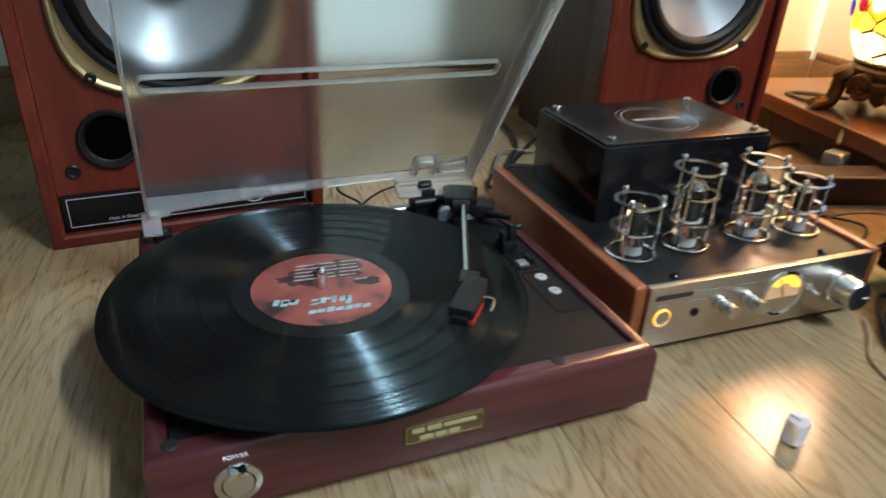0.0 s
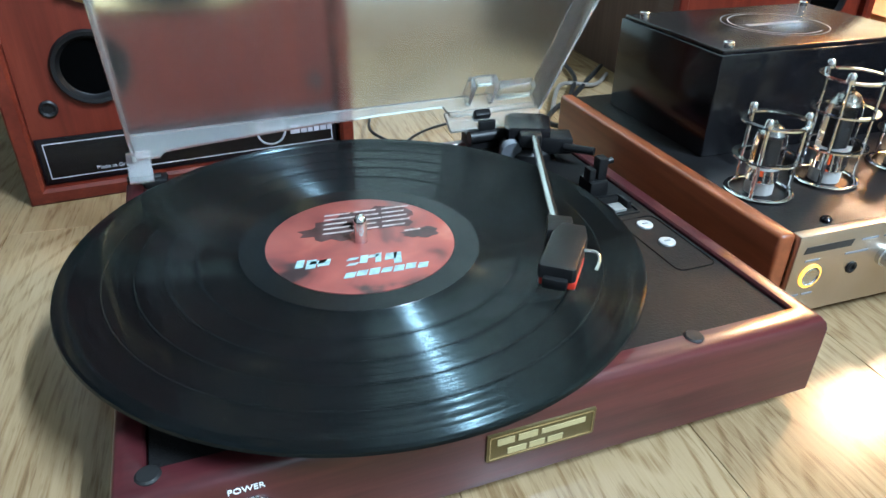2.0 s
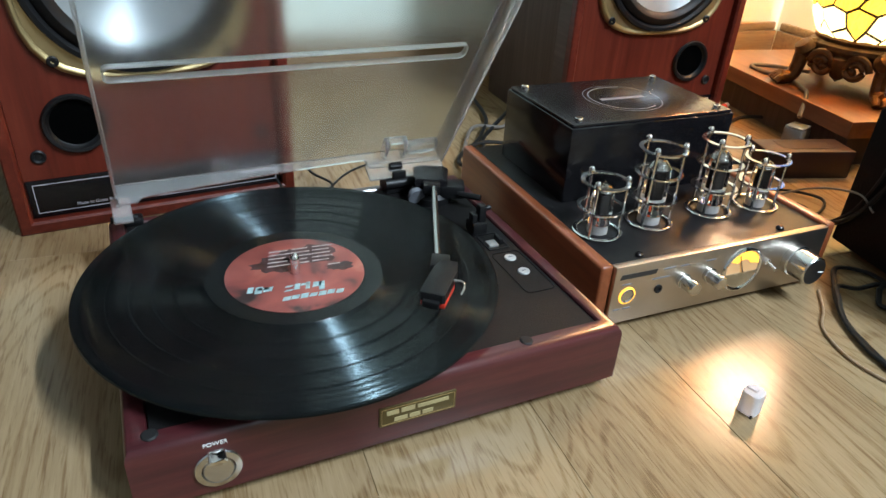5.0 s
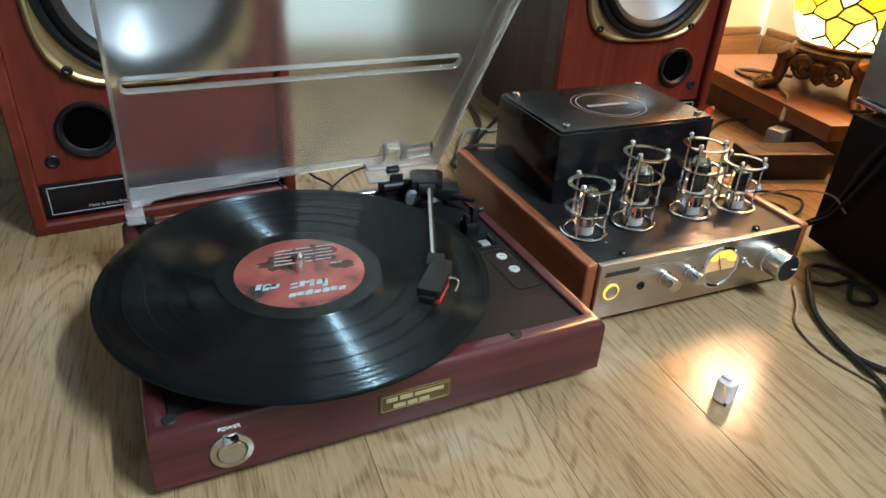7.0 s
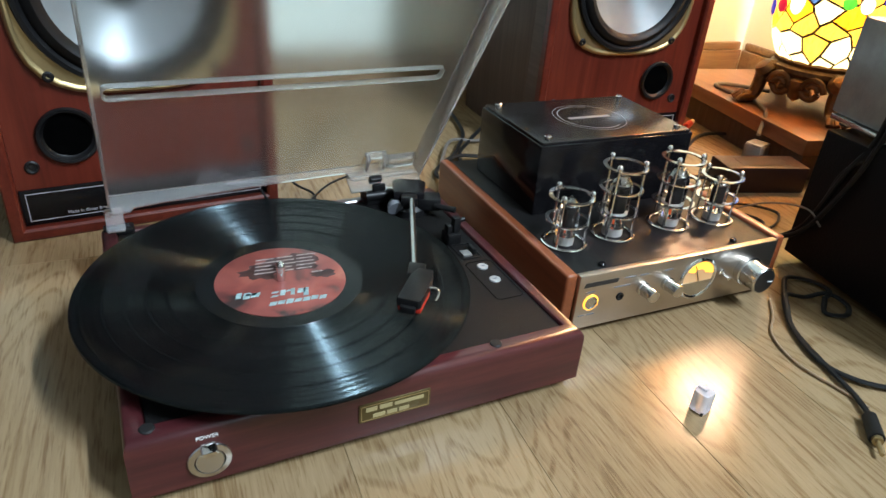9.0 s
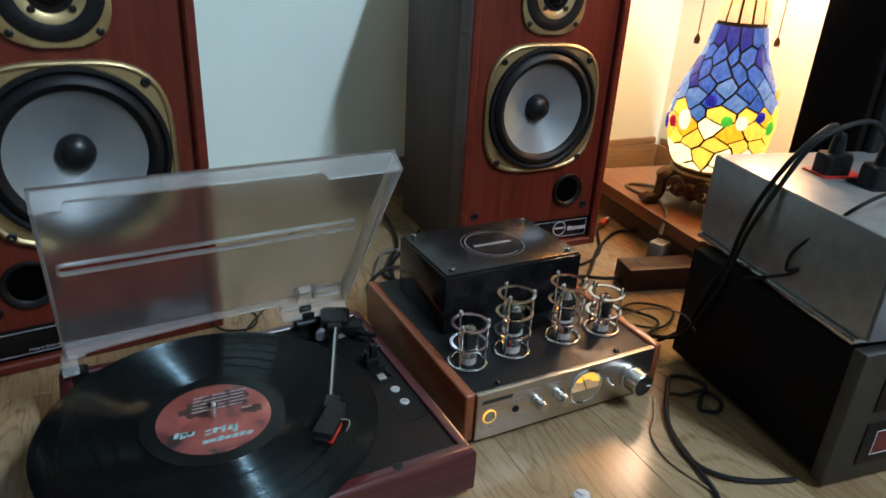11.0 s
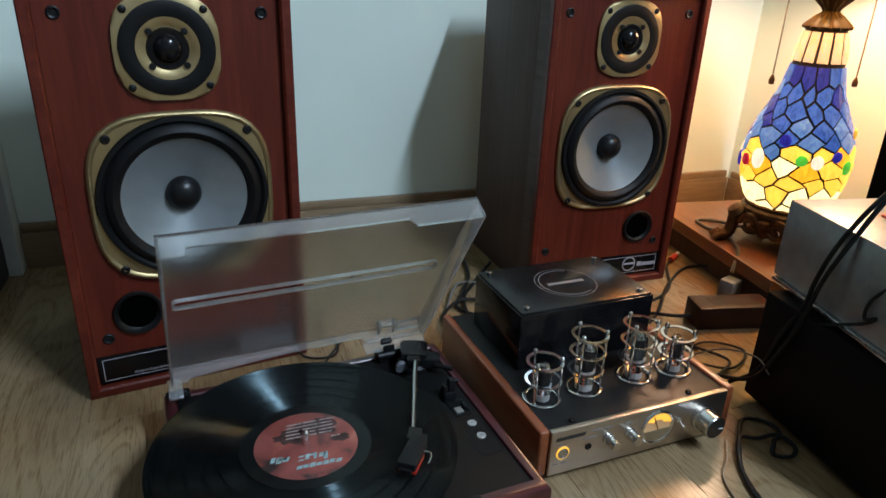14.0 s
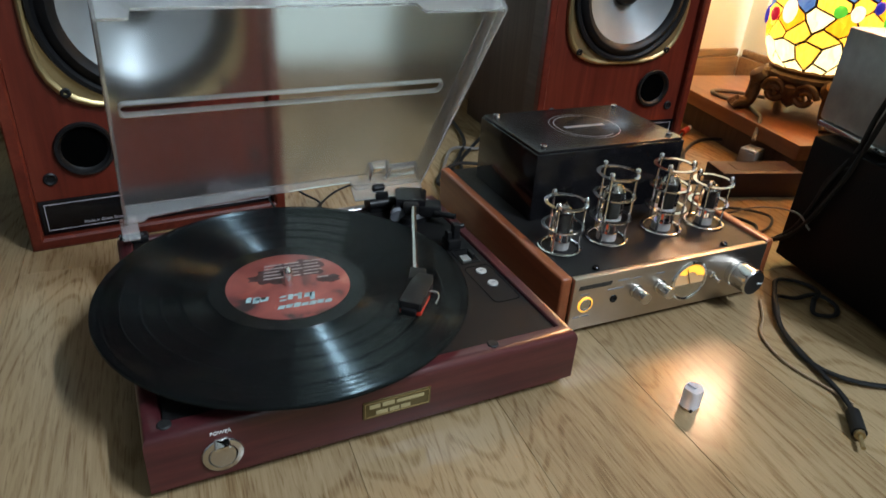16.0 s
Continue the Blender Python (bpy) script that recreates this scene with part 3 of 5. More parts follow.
    # name strip along the foot
    strip = part("name_strip", box(-0.1225, 0.1225, -0.0045, -0.002, 0.0135, 0.052, 0.0004), BLACK_GLOSS, sp, "black strip with white line border")
    outer = [(-0.1175, 0.018), (0.1175, 0.018), (0.1175, 0.048), (-0.1175, 0.048)]
    inner = [(-0.1167, 0.0188), (0.1167, 0.0188), (0.1167, 0.0472), (-0.1167, 0.0472)]
    part("line_border", framed(outer, inner, 0.0045, 0.0048, FRONT), STRIP_INK, strip)
    writing("lettering", "Made in Great Britain", 0.0048, pose(-0.062, -0.0047, 0.0228) @ FRONT, STRIP_INK, strip)
    part("emblem", torus(0.0125, 0.0009, pose(0.062, -0.0047, 0.034) @ FRONT, 32, 6), STRIP_INK, strip, "white ring emblem")
    part("emblem_bar", box(0.052, 0.072, -0.0051, -0.0046, 0.0335, 0.0365), STRIP_INK, strip)
    for k, w in enumerate((0.0085, 0.0055, 0.0045, 0.0050, 0.0055, 0.0040)):
        x = 0.079 + sum((0.0, 0.0095, 0.0065, 0.0055, 0.0060, 0.0065)[:k + 1])
        part("name_bar", box(x, x + w, -0.0050, -0.0046, 0.0285, 0.0345 if k else 0.0365), STRIP_INK, strip)
    return sp


loudspeaker(pose(-0.0721, 0.2848, 0, 0, 0, 3.7), "wooden loudspeaker with gold-rimmed drivers beside the door")
loudspeaker(pose(0.5857, 0.3307, 0, 0, 0, -4.17), "wooden loudspeaker with gold-rimmed drivers beside the lit lamp", -1)

# ---- turntable ----
tt = thing("turntable", pose(0, 0, 0), "mahogany turntable with clear lid open, playing a record", "turntable")
X0, X1, Y0, Y1 = -0.1245, 0.2075, -0.1225, 0.163
part("plinth", moulding(X0, X1, Y0, Y1, [(0.0, 0.009), (0.0, 0.048), (0.0008, 0.0515), (0.003, 0.0545), (0.0065, 0.0558), (0.0125, 0.0558), (0.0135, 0.0545), (0.0135, 0.050), (0.10, 0.050), (0.10, 0.009)]), MAHOGANY, tt, "dark red mahogany plinth with rounded rim")
part("top_plate", box(X0 + 0.0142, X1 - 0.0142, Y0 + 0.0142, Y1 - 0.006, 0.048, 0.0535, 0.0006), PLATE_BLACK, tt, "black grained top plate")
for x in (X0 + 0.035, X1 - 0.035):
    for y in (Y0 + 0.035, Y1 - 0.035):
        part("foot", lathe([(0.014, 0), (0.016, 0.002), (0.016, 0.0095)], 24, pose(x, y, 0)), RUBBER, tt)
for x in (-0.110, 0.132):
    part("bumper", lathe([(0.0048, 0.0548), (0.0048, 0.0560), (0.0040, 0.0568), (0, 0.0570)], 20, pose(x, -0.1125, 0)), RUBBER, tt)
part("platter", lathe([(0.098, 0.0535), (0.100, 0.056), (0.100, 0.066), (0.098, 0.0690), (0.0, 0.0690)], 64), BLACK, tt)
part("spindle", lathe([(0.0036, 0.066), (0.0036, 0.0845), (0.0030, 0.0868), (0.0016, 0.088), (0, 0.0883)], 16), CHROME, tt, "steel spindle")
# power switch
sw = part("power_switch", lathe([(0.0136, 0), (0.0138, 0.0010), (0.0132, 0.0020), (0.0098, 0.0026), (0.0094, 0.0016), (0.0092, -0.004)], 40, pose(-0.0775, Y0, 0.0278) @ FRONT, caps=False), STEEL, tt, "round chrome power switch")
part("button", lathe([(0.0089, -0.004), (0.0089, 0.0012), (0.0082, 0.0020), (0, 0.0016)], 36, pose(-0.0775, Y0, 0.0268) @ FRONT @ pose(0, 0, 0, -8, 0, 0)), STEEL, sw, "satin chrome push button")
part("lip", prism(rounded(0.0105, 0.0060, 0.0020), -0.001, 0.0062, pose(-0.0775, Y0, 0.0385) @ FRONT @ pose(0, 0, 0, 20, 0, 0), 0.0014), CHROME, sw, "chrome lip above the button")
writing("lettering", "POWER", 0.0040, pose(-0.0775, Y0 - 0.0004, 0.0468) @ FRONT, WHITE_INK, sw)
# brass name plate with unreadable lines
bp = part("name_plate", prism(rounded(0.0535, 0.0155, 0.0008), 0, 0.0012, pose(0.0478, Y0, 0.0315) @ FRONT, 0.0003), BRASS, tt, "small engraved brass plate")
part("plate_border", framed(rounded(0.0510, 0.0132, 0.0008), rounded(0.0502, 0.0124, 0.0006), 0.0012, 0.0015, pose(0.0478, Y0, 0.0315) @ FRONT), GOLD, bp)
for x0, x1, z0, z1 in ((0.0258, 0.0340, 0.0327, 0.0363), (0.0358, 0.0452, 0.0327, 0.0363), (0.0470, 0.0690, 0.0329, 0.0357)):
    part("engraved_bar", box(x0, x1, Y0 - 0.0016, Y0 - 0.0011, z0, z1), PALE_GOLD, bp)
for x0, x1 in ((0.0310, 0.0400), (0.0415, 0.0490), (0.0505, 0.0580)):
    part("engraved_bar", box(x0, x1, Y0 - 0.0016, Y0 - 0.0011, 0.0265, 0.0297), PALE_GOLD, bp)
# control field with two buttons
field = part("control_field", framed(rounded(0.0265, 0.0625, 0.005), rounded(0.0252, 0.0612, 0.0045), 0.0530, 0.0539, pose(0.1775, -0.0285, 0)), BLACK_GLOSS, tt, "black rounded outline round two buttons")
for y in (-0.0075, -0.0300):
    part("button", lathe([(0.0050, 0.0532), (0.0050, 0.0545), (0.0046, 0.0549), (0, 0.0549)], 24, pose(0.1782, y, 0)), SILVER_DISC, field, "round silver button")
    part("button_mark", box(0.1765, 0.1800, y - 0.0006, y + 0.0006, 0.0548, 0.0552), GREY_INK, field)
slot = part("switch_recess", framed(rounded(0.0200, 0.0280, 0.002), rounded(0.0170, 0.0250, 0.0015), 0.0528, 0.0545, pose(0.1770, 0.0225, 0)), BLACK, tt)
part("slider", box(0.1695, 0.1785, 0.0125, 0.0225, 0.0535, 0.0558, 0.0006), GREY_PAINT, slot, "grey slider")
part("slider_knob", box(0.1800, 0.1835, 0.0150, 0.0260, 0.0535, 0.0590, 0.0008), BLACK, slot)
# arm rest post
rest = part("arm_rest", box(0.1650, 0.1790, 0.0360, 0.0520, 0.0535, 0.0650, 0.0015), BLACK, tt, "black arm rest post")
part("rest_post", box(0.1715, 0.1785, 0.0390, 0.0470, 0.0640, 0.0800, 0.0012), BLACK, rest)
part("rest_clip", rod((0.1725, 0.043, 0.0745), (0.1835, 0.043, 0.0765), 0.0022), BLACK, rest)
part("rest_hook", box(0.1650, 0.1700, 0.0390, 0.0470, 0.0640, 0.0730, 0.001), BLACK, rest)
# tonearm
arm = part("tonearm", rod((0.1545, 0.1000, 0.0752), (0.1005, -0.0300, 0.0800), 0.0028, 16), STEEL, tt, "straight steel tonearm")
pv = Matrix.Translation((0.1600, 0.1200, 0.0)) @ pose(0, 0, 0, 0, 0, -22)
part("arm_base", lathe([(0.0210, 0.0535), (0.0210, 0.0600), (0.0180, 0.0640), (0.0120, 0.0650), (0.0120, 0.0665)], 32, pv), BLACK, arm)
part("pivot_block", prism([(-0.0170, 0.013), (-0.0125, 0.0190), (0.0125, 0.0190), (0.0170, 0.013), (0.0150, -0.0150), (-0.0150, -0.0150)], 0.0655, 0.0800, pv, 0.0025), BLACK_GLOSS, arm, "glossy black pivot housing")
part("yoke", box(-0.0080, 0.0080, -0.0260, -0.0140, 0.0680, 0.0785, 0.002), BLACK, arm).matrix_local = pv
part("cueing_shelf", box(0.0080, 0.0320, -0.0160, 0.0040, 0.0600, 0.0730, 0.002), BLACK, arm).matrix_local = pv
part("cueing_lever", rod((0.1780, 0.0960, 0.0660), (0.1930, 0.0790, 0.0670), 0.0030), BLACK, arm)
part("anti_skate_wheel", lathe([(0.0080, 0), (0.0085, 0.002), (0.0070, 0.006), (0, 0.006)], 20, pose(0.1400, 0.1050, 0.0640) @ pose(0, 0, 0, -70, 0, 0)), GREY_INK, arm)
hs = Matrix.Translation((0.0998, -0.0340, 0.0802)) @ pose(0, 0, 0, 0, 0, -32)
part("arm_joint", prism([(-0.0068, 0.0080), (0.0068, 0.0080), (0.0085, -0.0065), (-0.0055, -0.0105)], -0.0050, 0.0035, hs, 0.0012), BLACK, arm)
hs2 = Matrix.Translation((0.0900, -0.0585, 0.0806)) @ pose(0, 0, 0, 0, 0, -40)
shell = part("headshell", prism([(-0.0060, 0.0240), (0.0060, 0.0240), (0.0092, 0.0120), (0.0092, -0.0215), (0.0076, -0.0230), (-0.0076, -0.0230), (-0.0092, -0.0215), (-0.0092, 0.0120)], -0.0030, 0.0042, hs2, 0.0012), BLACK, arm, "black headshell with red cartridge")
part("cartridge", box(-0.0082, 0.0096, -0.0225, 0.0040, -0.0072, -0.0029, 0.0008), RED_PLASTIC, arm, "red pickup cartridge").matrix_local = hs2
part("cartridge_nose", box(-0.0060, 0.0060, -0.0262, -0.0205, -0.0065, -0.0010, 0.0008), BLACK, arm).matrix_local = hs2
part("stylus", rod((0.0812, -0.0745, 0.0745), (0.0808, -0.0752, 0.0733), 0.0006, 8), STEEL, arm)
part("finger_lift", tube([hs2 @ Vector(p) for p in ((0.0090, 0.0020, 0.0015), (0.0150, 0.0030, 0.0010), (0.0175, -0.0010, -0.0010), (0.0170, -0.0080, -0.0030))], 0.0011, 8), STEEL, arm)

# hinged lid: u along x, v from the hinge edge to the front edge, w out of the box towards its open side
LID_W0, LID_W1, LID_L, LID_D, TH = -0.1145, 0.1850, 0.2526, 0.0240, 0.0026
OPEN = radians(56.4)
lid_at = pose(0, 0.1442, 0.0748, 0, 0, 1.6) @ Matrix(((1, 0, 0, 0), (0, -math.cos(OPEN), math.sin(OPEN), 0), (0, math.sin(OPEN), math.cos(OPEN), 0), (0, 0, 0, 1)))
lid = part("lid", bmesh.new(), FROST, tt, "frosted clear acrylic lid, tilted open")


def lid_part(name, bm, material=None, label=""):
    ob = part(name, bm, material or FROST, lid, label)
    ob.matrix_local = lid_at
    return ob


# panel with a long slot: two sheets and two ends round the opening
SLOT0, SLOT1, SA, SB = -0.105, 0.171, 0.1318, 0.1458
bm = bmesh.new()
xs, ys, zs = [LID_W0, SLOT0, SLOT1, LID_W1], [0.0, SA, SB, LID_L], [LID_D - TH, LID_D]
grid = {}
for i, x in enumerate(xs):
    for j, y in enumerate(ys):
        for k, z in enumerate(zs):
            grid[i, j, k] = bm.verts.new((x, y, z))
for i in range(3):
    for j in range(3):
        if (i, j) != (1, 1):
            bm.faces.new([grid[i, j, 1], grid[i + 1, j, 1], grid[i + 1, j + 1, 1], grid[i, j + 1, 1]])
            bm.faces.new([grid[i, j, 0], grid[i, j + 1, 0], grid[i + 1, j + 1, 0], grid[i + 1, j, 0]])
for a, b in (((0, 0), (3, 0)), ((3, 0), (3, 3)), ((3, 3), (0, 3)), ((0, 3), (0, 0))):
    steps = [(a[0] + (b[0] - a[0]) * s // 3, a[1] + (b[1] - a[1]) * s // 3) for s in range(4)]
    for p, q in zip(steps, steps[1:]):
        bm.faces.new([grid[(*p, 0)], grid[(*q, 0)], grid[(*q, 1)], grid[(*p, 1)]])
ring = [(1, 1), (2, 1), (2, 2), (1, 2)]
for p, q in zip(ring, ring[1:] + ring[:1]):
    bm.faces.new([grid[(*p, 1)], grid[(*q, 1)], grid[(*q, 0)], grid[(*p, 0)]])
lid_part("lid_panel", bm)
mid = pose((SLOT0 + SLOT1) / 2, (SA + SB) / 2, 0)
lid_part("slot_rim", framed(rounded(SLOT1 - SLOT0 + 0.0018, SB - SA + 0.0014, 0.005), rounded(SLOT1 - SLOT0 - 0.0010, SB - SA - 0.0010, 0.0045), LID_D - TH - 0.0018, LID_D + 0.0004, mid), EDGE, "clear raised rim round the slot")
lid_part("side_wall", box(LID_W0, LID_W0 + TH, 0.002, LID_L, 0.0, LID_D - TH - 0.0003, 0.0006), SHEET)
lid_part("side_wall", box(LID_W1 - TH, LID_W1, 0.002, LID_L, 0.0, LID_D - TH - 0.0003, 0.0006), SHEET)
NOTCH = 0.0085
lid_part("front_wall", prism([(LID_W0 + TH, 0.0), (LID_W0 + TH, LID_D - TH), (LID_W1 - TH, LID_D - TH), (LID_W1 - TH, 0.0), (0.112, 0.0), (0.107, NOTCH), (-0.092, NOTCH), (-0.094, 0.0)][::-1], 0, TH,
                            Matrix(((1, 0, 0, 0), (0, 0, -1, LID_L), (0, 1, 0, 0), (0, 0, 0, 1)))), SHEET, "front wall with finger notch")
arch = [(LID_W0 + TH, LID_D - TH), (LID_W0 + TH, 0.002), (-0.098, 0.002), (-0.094, 0.006)]
arch += [(-0.094 + 0.200 * s / 10, 0.0065 + 0.0075 * math.sin(math.pi / 2 * s / 10)) for s in range(1, 11)]
arch += [(0.110, 0.004), (LID_W1 - TH, 0.004), (LID_W1 - TH, LID_D - TH)]
lid_part("rear_wall", prism(arch, 0, TH, Matrix(((1, 0, 0, 0), (0, 0, -1, TH + 0.0005), (0, 1, 0, 0), (0, 0, 0, 1)))), SHEET, "arched rear wall")
lid_part("hinge_leg", box(LID_W0 - 0.004, LID_W0 + 0.011, -0.0030, 0.0002, -0.0140, 0.0100, 0.001), SHEET)
lid_part("hinge_skirt", box(0.106, LID_W1, -0.0030, 0.0002, -0.0080, 0.0100, 0.001), SHEET)
for x0, x1 in ((0.1235, 0.1275), (0.1425, 0.1465)):
    lid_part("hinge_socket", box(x0, x1, 0.0036, 0.026, 0.0100, LID_D - TH - 0.0004, 0.001), SHEET, "clear moulded hinge socket")
lid_part("socket_bridge", box(0.1277, 0.1423, 0.022, 0.026, 0.0130, LID_D - TH - 0.0004, 0.0006), SHEET)
lid_part("socket_pad", box(0.150, 0.181, 0.0036, 0.018, 0.012, LID_D - TH - 0.0004, 0.0015), SHEET)
lid_part("hinge_tongue", box(0.1285, 0.1415, -0.004, 0.005, 0.000, 0.006, 0.001), BLACK)
hinge = part("hinge", box(0.122, 0.152, 0.138, 0.160, 0.0535, 0.0640, 0.002), BLACK, tt, "black plastic lid hinge")
part("hinge_barrel", rod((0.121, 0.1400, 0.0640), (0.153, 0.1400, 0.0640), 0.0050), BLACK, hinge)
part("hinge_plate", box(0.1290, 0.1425, 0.1390, 0.1435, 0.0640, 0.0760, 0.001), BLACK, hinge)
hinge2 = part("hinge", box(-0.1125, -0.096, 0.146, 0.160, 0.0535, 0.0600, 0.002), BLACK, tt, "black plastic lid hinge")
part("hinge_barrel", rod((-0.1215, 0.1530, 0.0590), (-0.100, 0.1530, 0.0590), 0.0030), BLACK, hinge2)

# ---- record ----
rec = thing("vinyl_record", pose(0, 0, 0.0692), "black vinyl record with red paper label on the turntable", "record")
prof = [(0.0037, 0.0), (0.146, 0.0), (0.1500, 0.0006), (0.1510, 0.0016), (0.1505, 0.0030), (0.1490, 0.0034), (0.1455, 0.0030), (0.1440, 0.0026)]
prof = [(r * 0.986, z) for r, z in prof]
for r in (0.1275, 0.1130, 0.0985, 0.0840):
    prof += [(r + 0.0009, 0.0026), (r + 0.0008, 0.00255), (r - 0.0008, 0.00255), (r - 0.0009, 0.0026)]
prof += [(0.0640, 0.0026)]
part("disc", lathe(prof + [(0.0037, 0.0026)], 180), VINYL, rec, "black grooved vinyl", smooth=False)
for r in (0.1275, 0.1130, 0.0985, 0.0840):
    part("track_gap", lathe([(r + 0.00035, 0.00245), (r + 0.0003, 0.00265), (r - 0.0003, 0.00265), (r - 0.00035, 0.00245)], 128), DEAD_WAX, rec)
part("dead_wax", lathe([(0.0636, 0.0026), (0.0634, 0.0028), (0.0503, 0.0028), (0.0501, 0.0026)], 96), DEAD_WAX, rec, "smooth ring round the label")
part("paper_label", lathe([(0.0500, 0.0026), (0.0500, 0.0031), (0.0498, 0.0032), (0.0037, 0.0032), (0.0037, 0.0026)], 96), LABEL, rec, "red and dark printed label")
PRINT = pose(0, 0, 0.0032, 0, 0, -4)


def printed(name, x0, x1, y0, y1, material, slant=0.0):
    bm = prism([(x0, y0), (x1, y0), (x1 + slant, y1), (x0 + slant, y1)], 0.0, 0.0002)
    part(name, bm, material, rec).matrix_local = PRINT


def blot(x, y, w, h, seed):
    r = random.Random(seed)
    pts = []
    for k in range(22):
        a = 2 * math.pi * k / 22
        f = 0.72 + 0.5 * r.random()
        pts.append((x + w * f * math.cos(a), y + h * f * math.sin(a)))
    part("print_shadow", prism(pts, 0.0, 0.0001), LABEL_DARK, rec).matrix_local = PRINT


blot(-0.013, 0.015, 0.017, 0.011, 1)
blot(0.012, 0.022, 0.022, 0.014, 5)
blot(0.034, 0.001, 0.010, 0.006, 3)
for k in range(5):
    for q in range(3):
        x = -0.019 + 0.0165 * q + 0.0010 * k
        printed("print_line", x, x + 0.0158 - 0.0015 * ((k + q) % 3), 0.0115 + 0.0052 * k + 0.0003 * q, 0.0130 + 0.0052 * k + 0.0003 * q, PRINT_WHITE, 0.001)
printed("print_line", 0.025, 0.034, 0.0040, 0.0056, PRINT_WHITE)
for x0, x1, y0, y1 in ((-0.037, -0.033, -0.019, -0.012), (-0.032, -0.027, -0.021, -0.013), (-0.026, -0.020, -0.020, -0.0145), (-0.030, -0.022, -0.0175, -0.0145),
                       (-0.012, -0.007, -0.0235, -0.0215), (-0.011, -0.006, -0.0185, -0.0165), (-0.005, -0.001, -0.0225, -0.0155), (0.000, 0.005, -0.0185, -0.0160), (0.003, 0.006, -0.0235, -0.0150), (0.008, 0.014, -0.0225, -0.0165), (0.012, 0.016, -0.0270, -0.0165)):
    printed("print_title", x0, x1, y0, y1, PRINT_BLUE, 0.002)
for q in range(7):
    printed("print_title", -0.015 + 0.0062 * q, -0.0098 + 0.0062 * q, -0.0345 + 0.0006 * (q % 2), -0.0300 + 0.0005 * (q % 3), PRINT_BLUE, 0.002)

# ---- tube amplifier ----
AX0, AX1, AY0, AY1, AZ0, AZ1 = 0.2345, 0.4960, -0.0620, 0.2070, 0.0075, 0.0635
amp = thing("tube_amplifier", pose(0.2303, -0.062, 0, 0, 0, -1.58) @ pose(-0.2345, 0.062, 0), "small tube amplifier with wooden sides and four caged tubes", "amplifier")
part("chassis", box(AX0 + 0.0122, AX1 - 0.0122, AY0 + 0.004, AY1, AZ0 + 0.001, AZ1 - 0.0015, 0.0008), BLACK_METAL, amp, "black metal chassis")
for x0, x1 in ((AX0, AX0 + 0.012), (AX1 - 0.012, AX1)):
    part("side_panel", box(x0, x1, AY0 - 0.0005, AY1 + 0.002, AZ0 - 0.001, AZ1 + 0.0015, 0.0028, 3), CHERRY, amp, "reddish cherry wood side panel")
front = part("front_panel", box(AX0 + 0.0124, AX1 - 0.0124, AY0 - 0.0035, AY0 + 0.0040, AZ0, AZ1 + 0.0005, 0.0012), ALU, amp, "brushed champagne aluminium front panel")
for x in (AX0 + 0.03, AX1 - 0.03):
    for y in (AY0 + 0.03, AY1 - 0.03):
        part("foot", lathe([(0.010, 0), (0.012, 0.003), (0.012, AZ0 + 0.0015)], 20, pose(x, y, 0)), RUBBER, amp)
for x in (0.2790, 0.4370):
    part("screw", lathe([(0.0035, AZ1 - 0.0016), (0.0035, AZ1 + 0.0005), (0.0022, AZ1 + 0.0018), (0, AZ1 + 0.0019)], 14, pose(x, -0.0510, 0)), BLACK_GLOSS, amp)
# transformer cover
CX0, CX1, CY0, CY1, CZ = 0.2680, 0.4570, 0.0545, 0.1800, 0.1357
cover = part("transformer_cover", box(CX0, CX1, CY0, CY1, AZ1 - 0.0010, CZ, 0.0012), BLACK_GLOSS, amp, "glossy black transformer cover")
part("cover_lid", box(CX0 + 0.002, CX1 - 0.002, CY0 + 0.002, CY1 - 0.002, CZ, CZ + 0.0030, 0.0010), COVER_TOP, cover)
for x in (CX0 + 0.013, CX1 - 0.014):
    for y in (CY0 + 0.011, CY1 - 0.012):
        part("cap_bolt", lathe([(0.0036, CZ + 0.003), (0.0036, CZ + 0.0060), (0.0030, CZ + 0.0066), (0.0018, CZ + 0.0066), (0.0018, CZ + 0.0050), (0, CZ + 0.0050)], 14, pose(x, y, 0)), CHROME, cover)
for r0, r1, k0, k1 in ((0.0395, 0.0402, 0, 40), (0.0340, 0.0352, 3, 30)):
    bm = bmesh.new()
    n = 40
    vs = [[bm.verts.new(((r if (k % 40) < 40 else r) * math.cos(2 * math.pi * k / n + 0.6), r * math.sin(2 * math.pi * k / n + 0.6), CZ + 0.0032)) for k in range(k0, k1 + (0 if k1 == 40 else 1))] for r in (r0, r1)]
    last = len(vs[0])
    for k in range(last if k1 == 40 else last - 1):
        bm.faces.new((vs[0][k], vs[0][(k + 1) % last], vs[1][(k + 1) % last], vs[1][k]))
    part("emblem_ring", bm, EMBLEM, cover, "thin grey ring emblem").matrix_local = pose((CX0 + CX1) / 2 + 0.002, (CY0 + CY1) / 2 - 0.002, 0)
part("emblem_bar", box(-0.026, 0.026, -0.0028, 0.0028, CZ + 0.0030, CZ + 0.0033), EMBLEM, cover).matrix_local = pose((CX0 + CX1) / 2 + 0.002, (CY0 + CY1) / 2 - 0.002, 0)


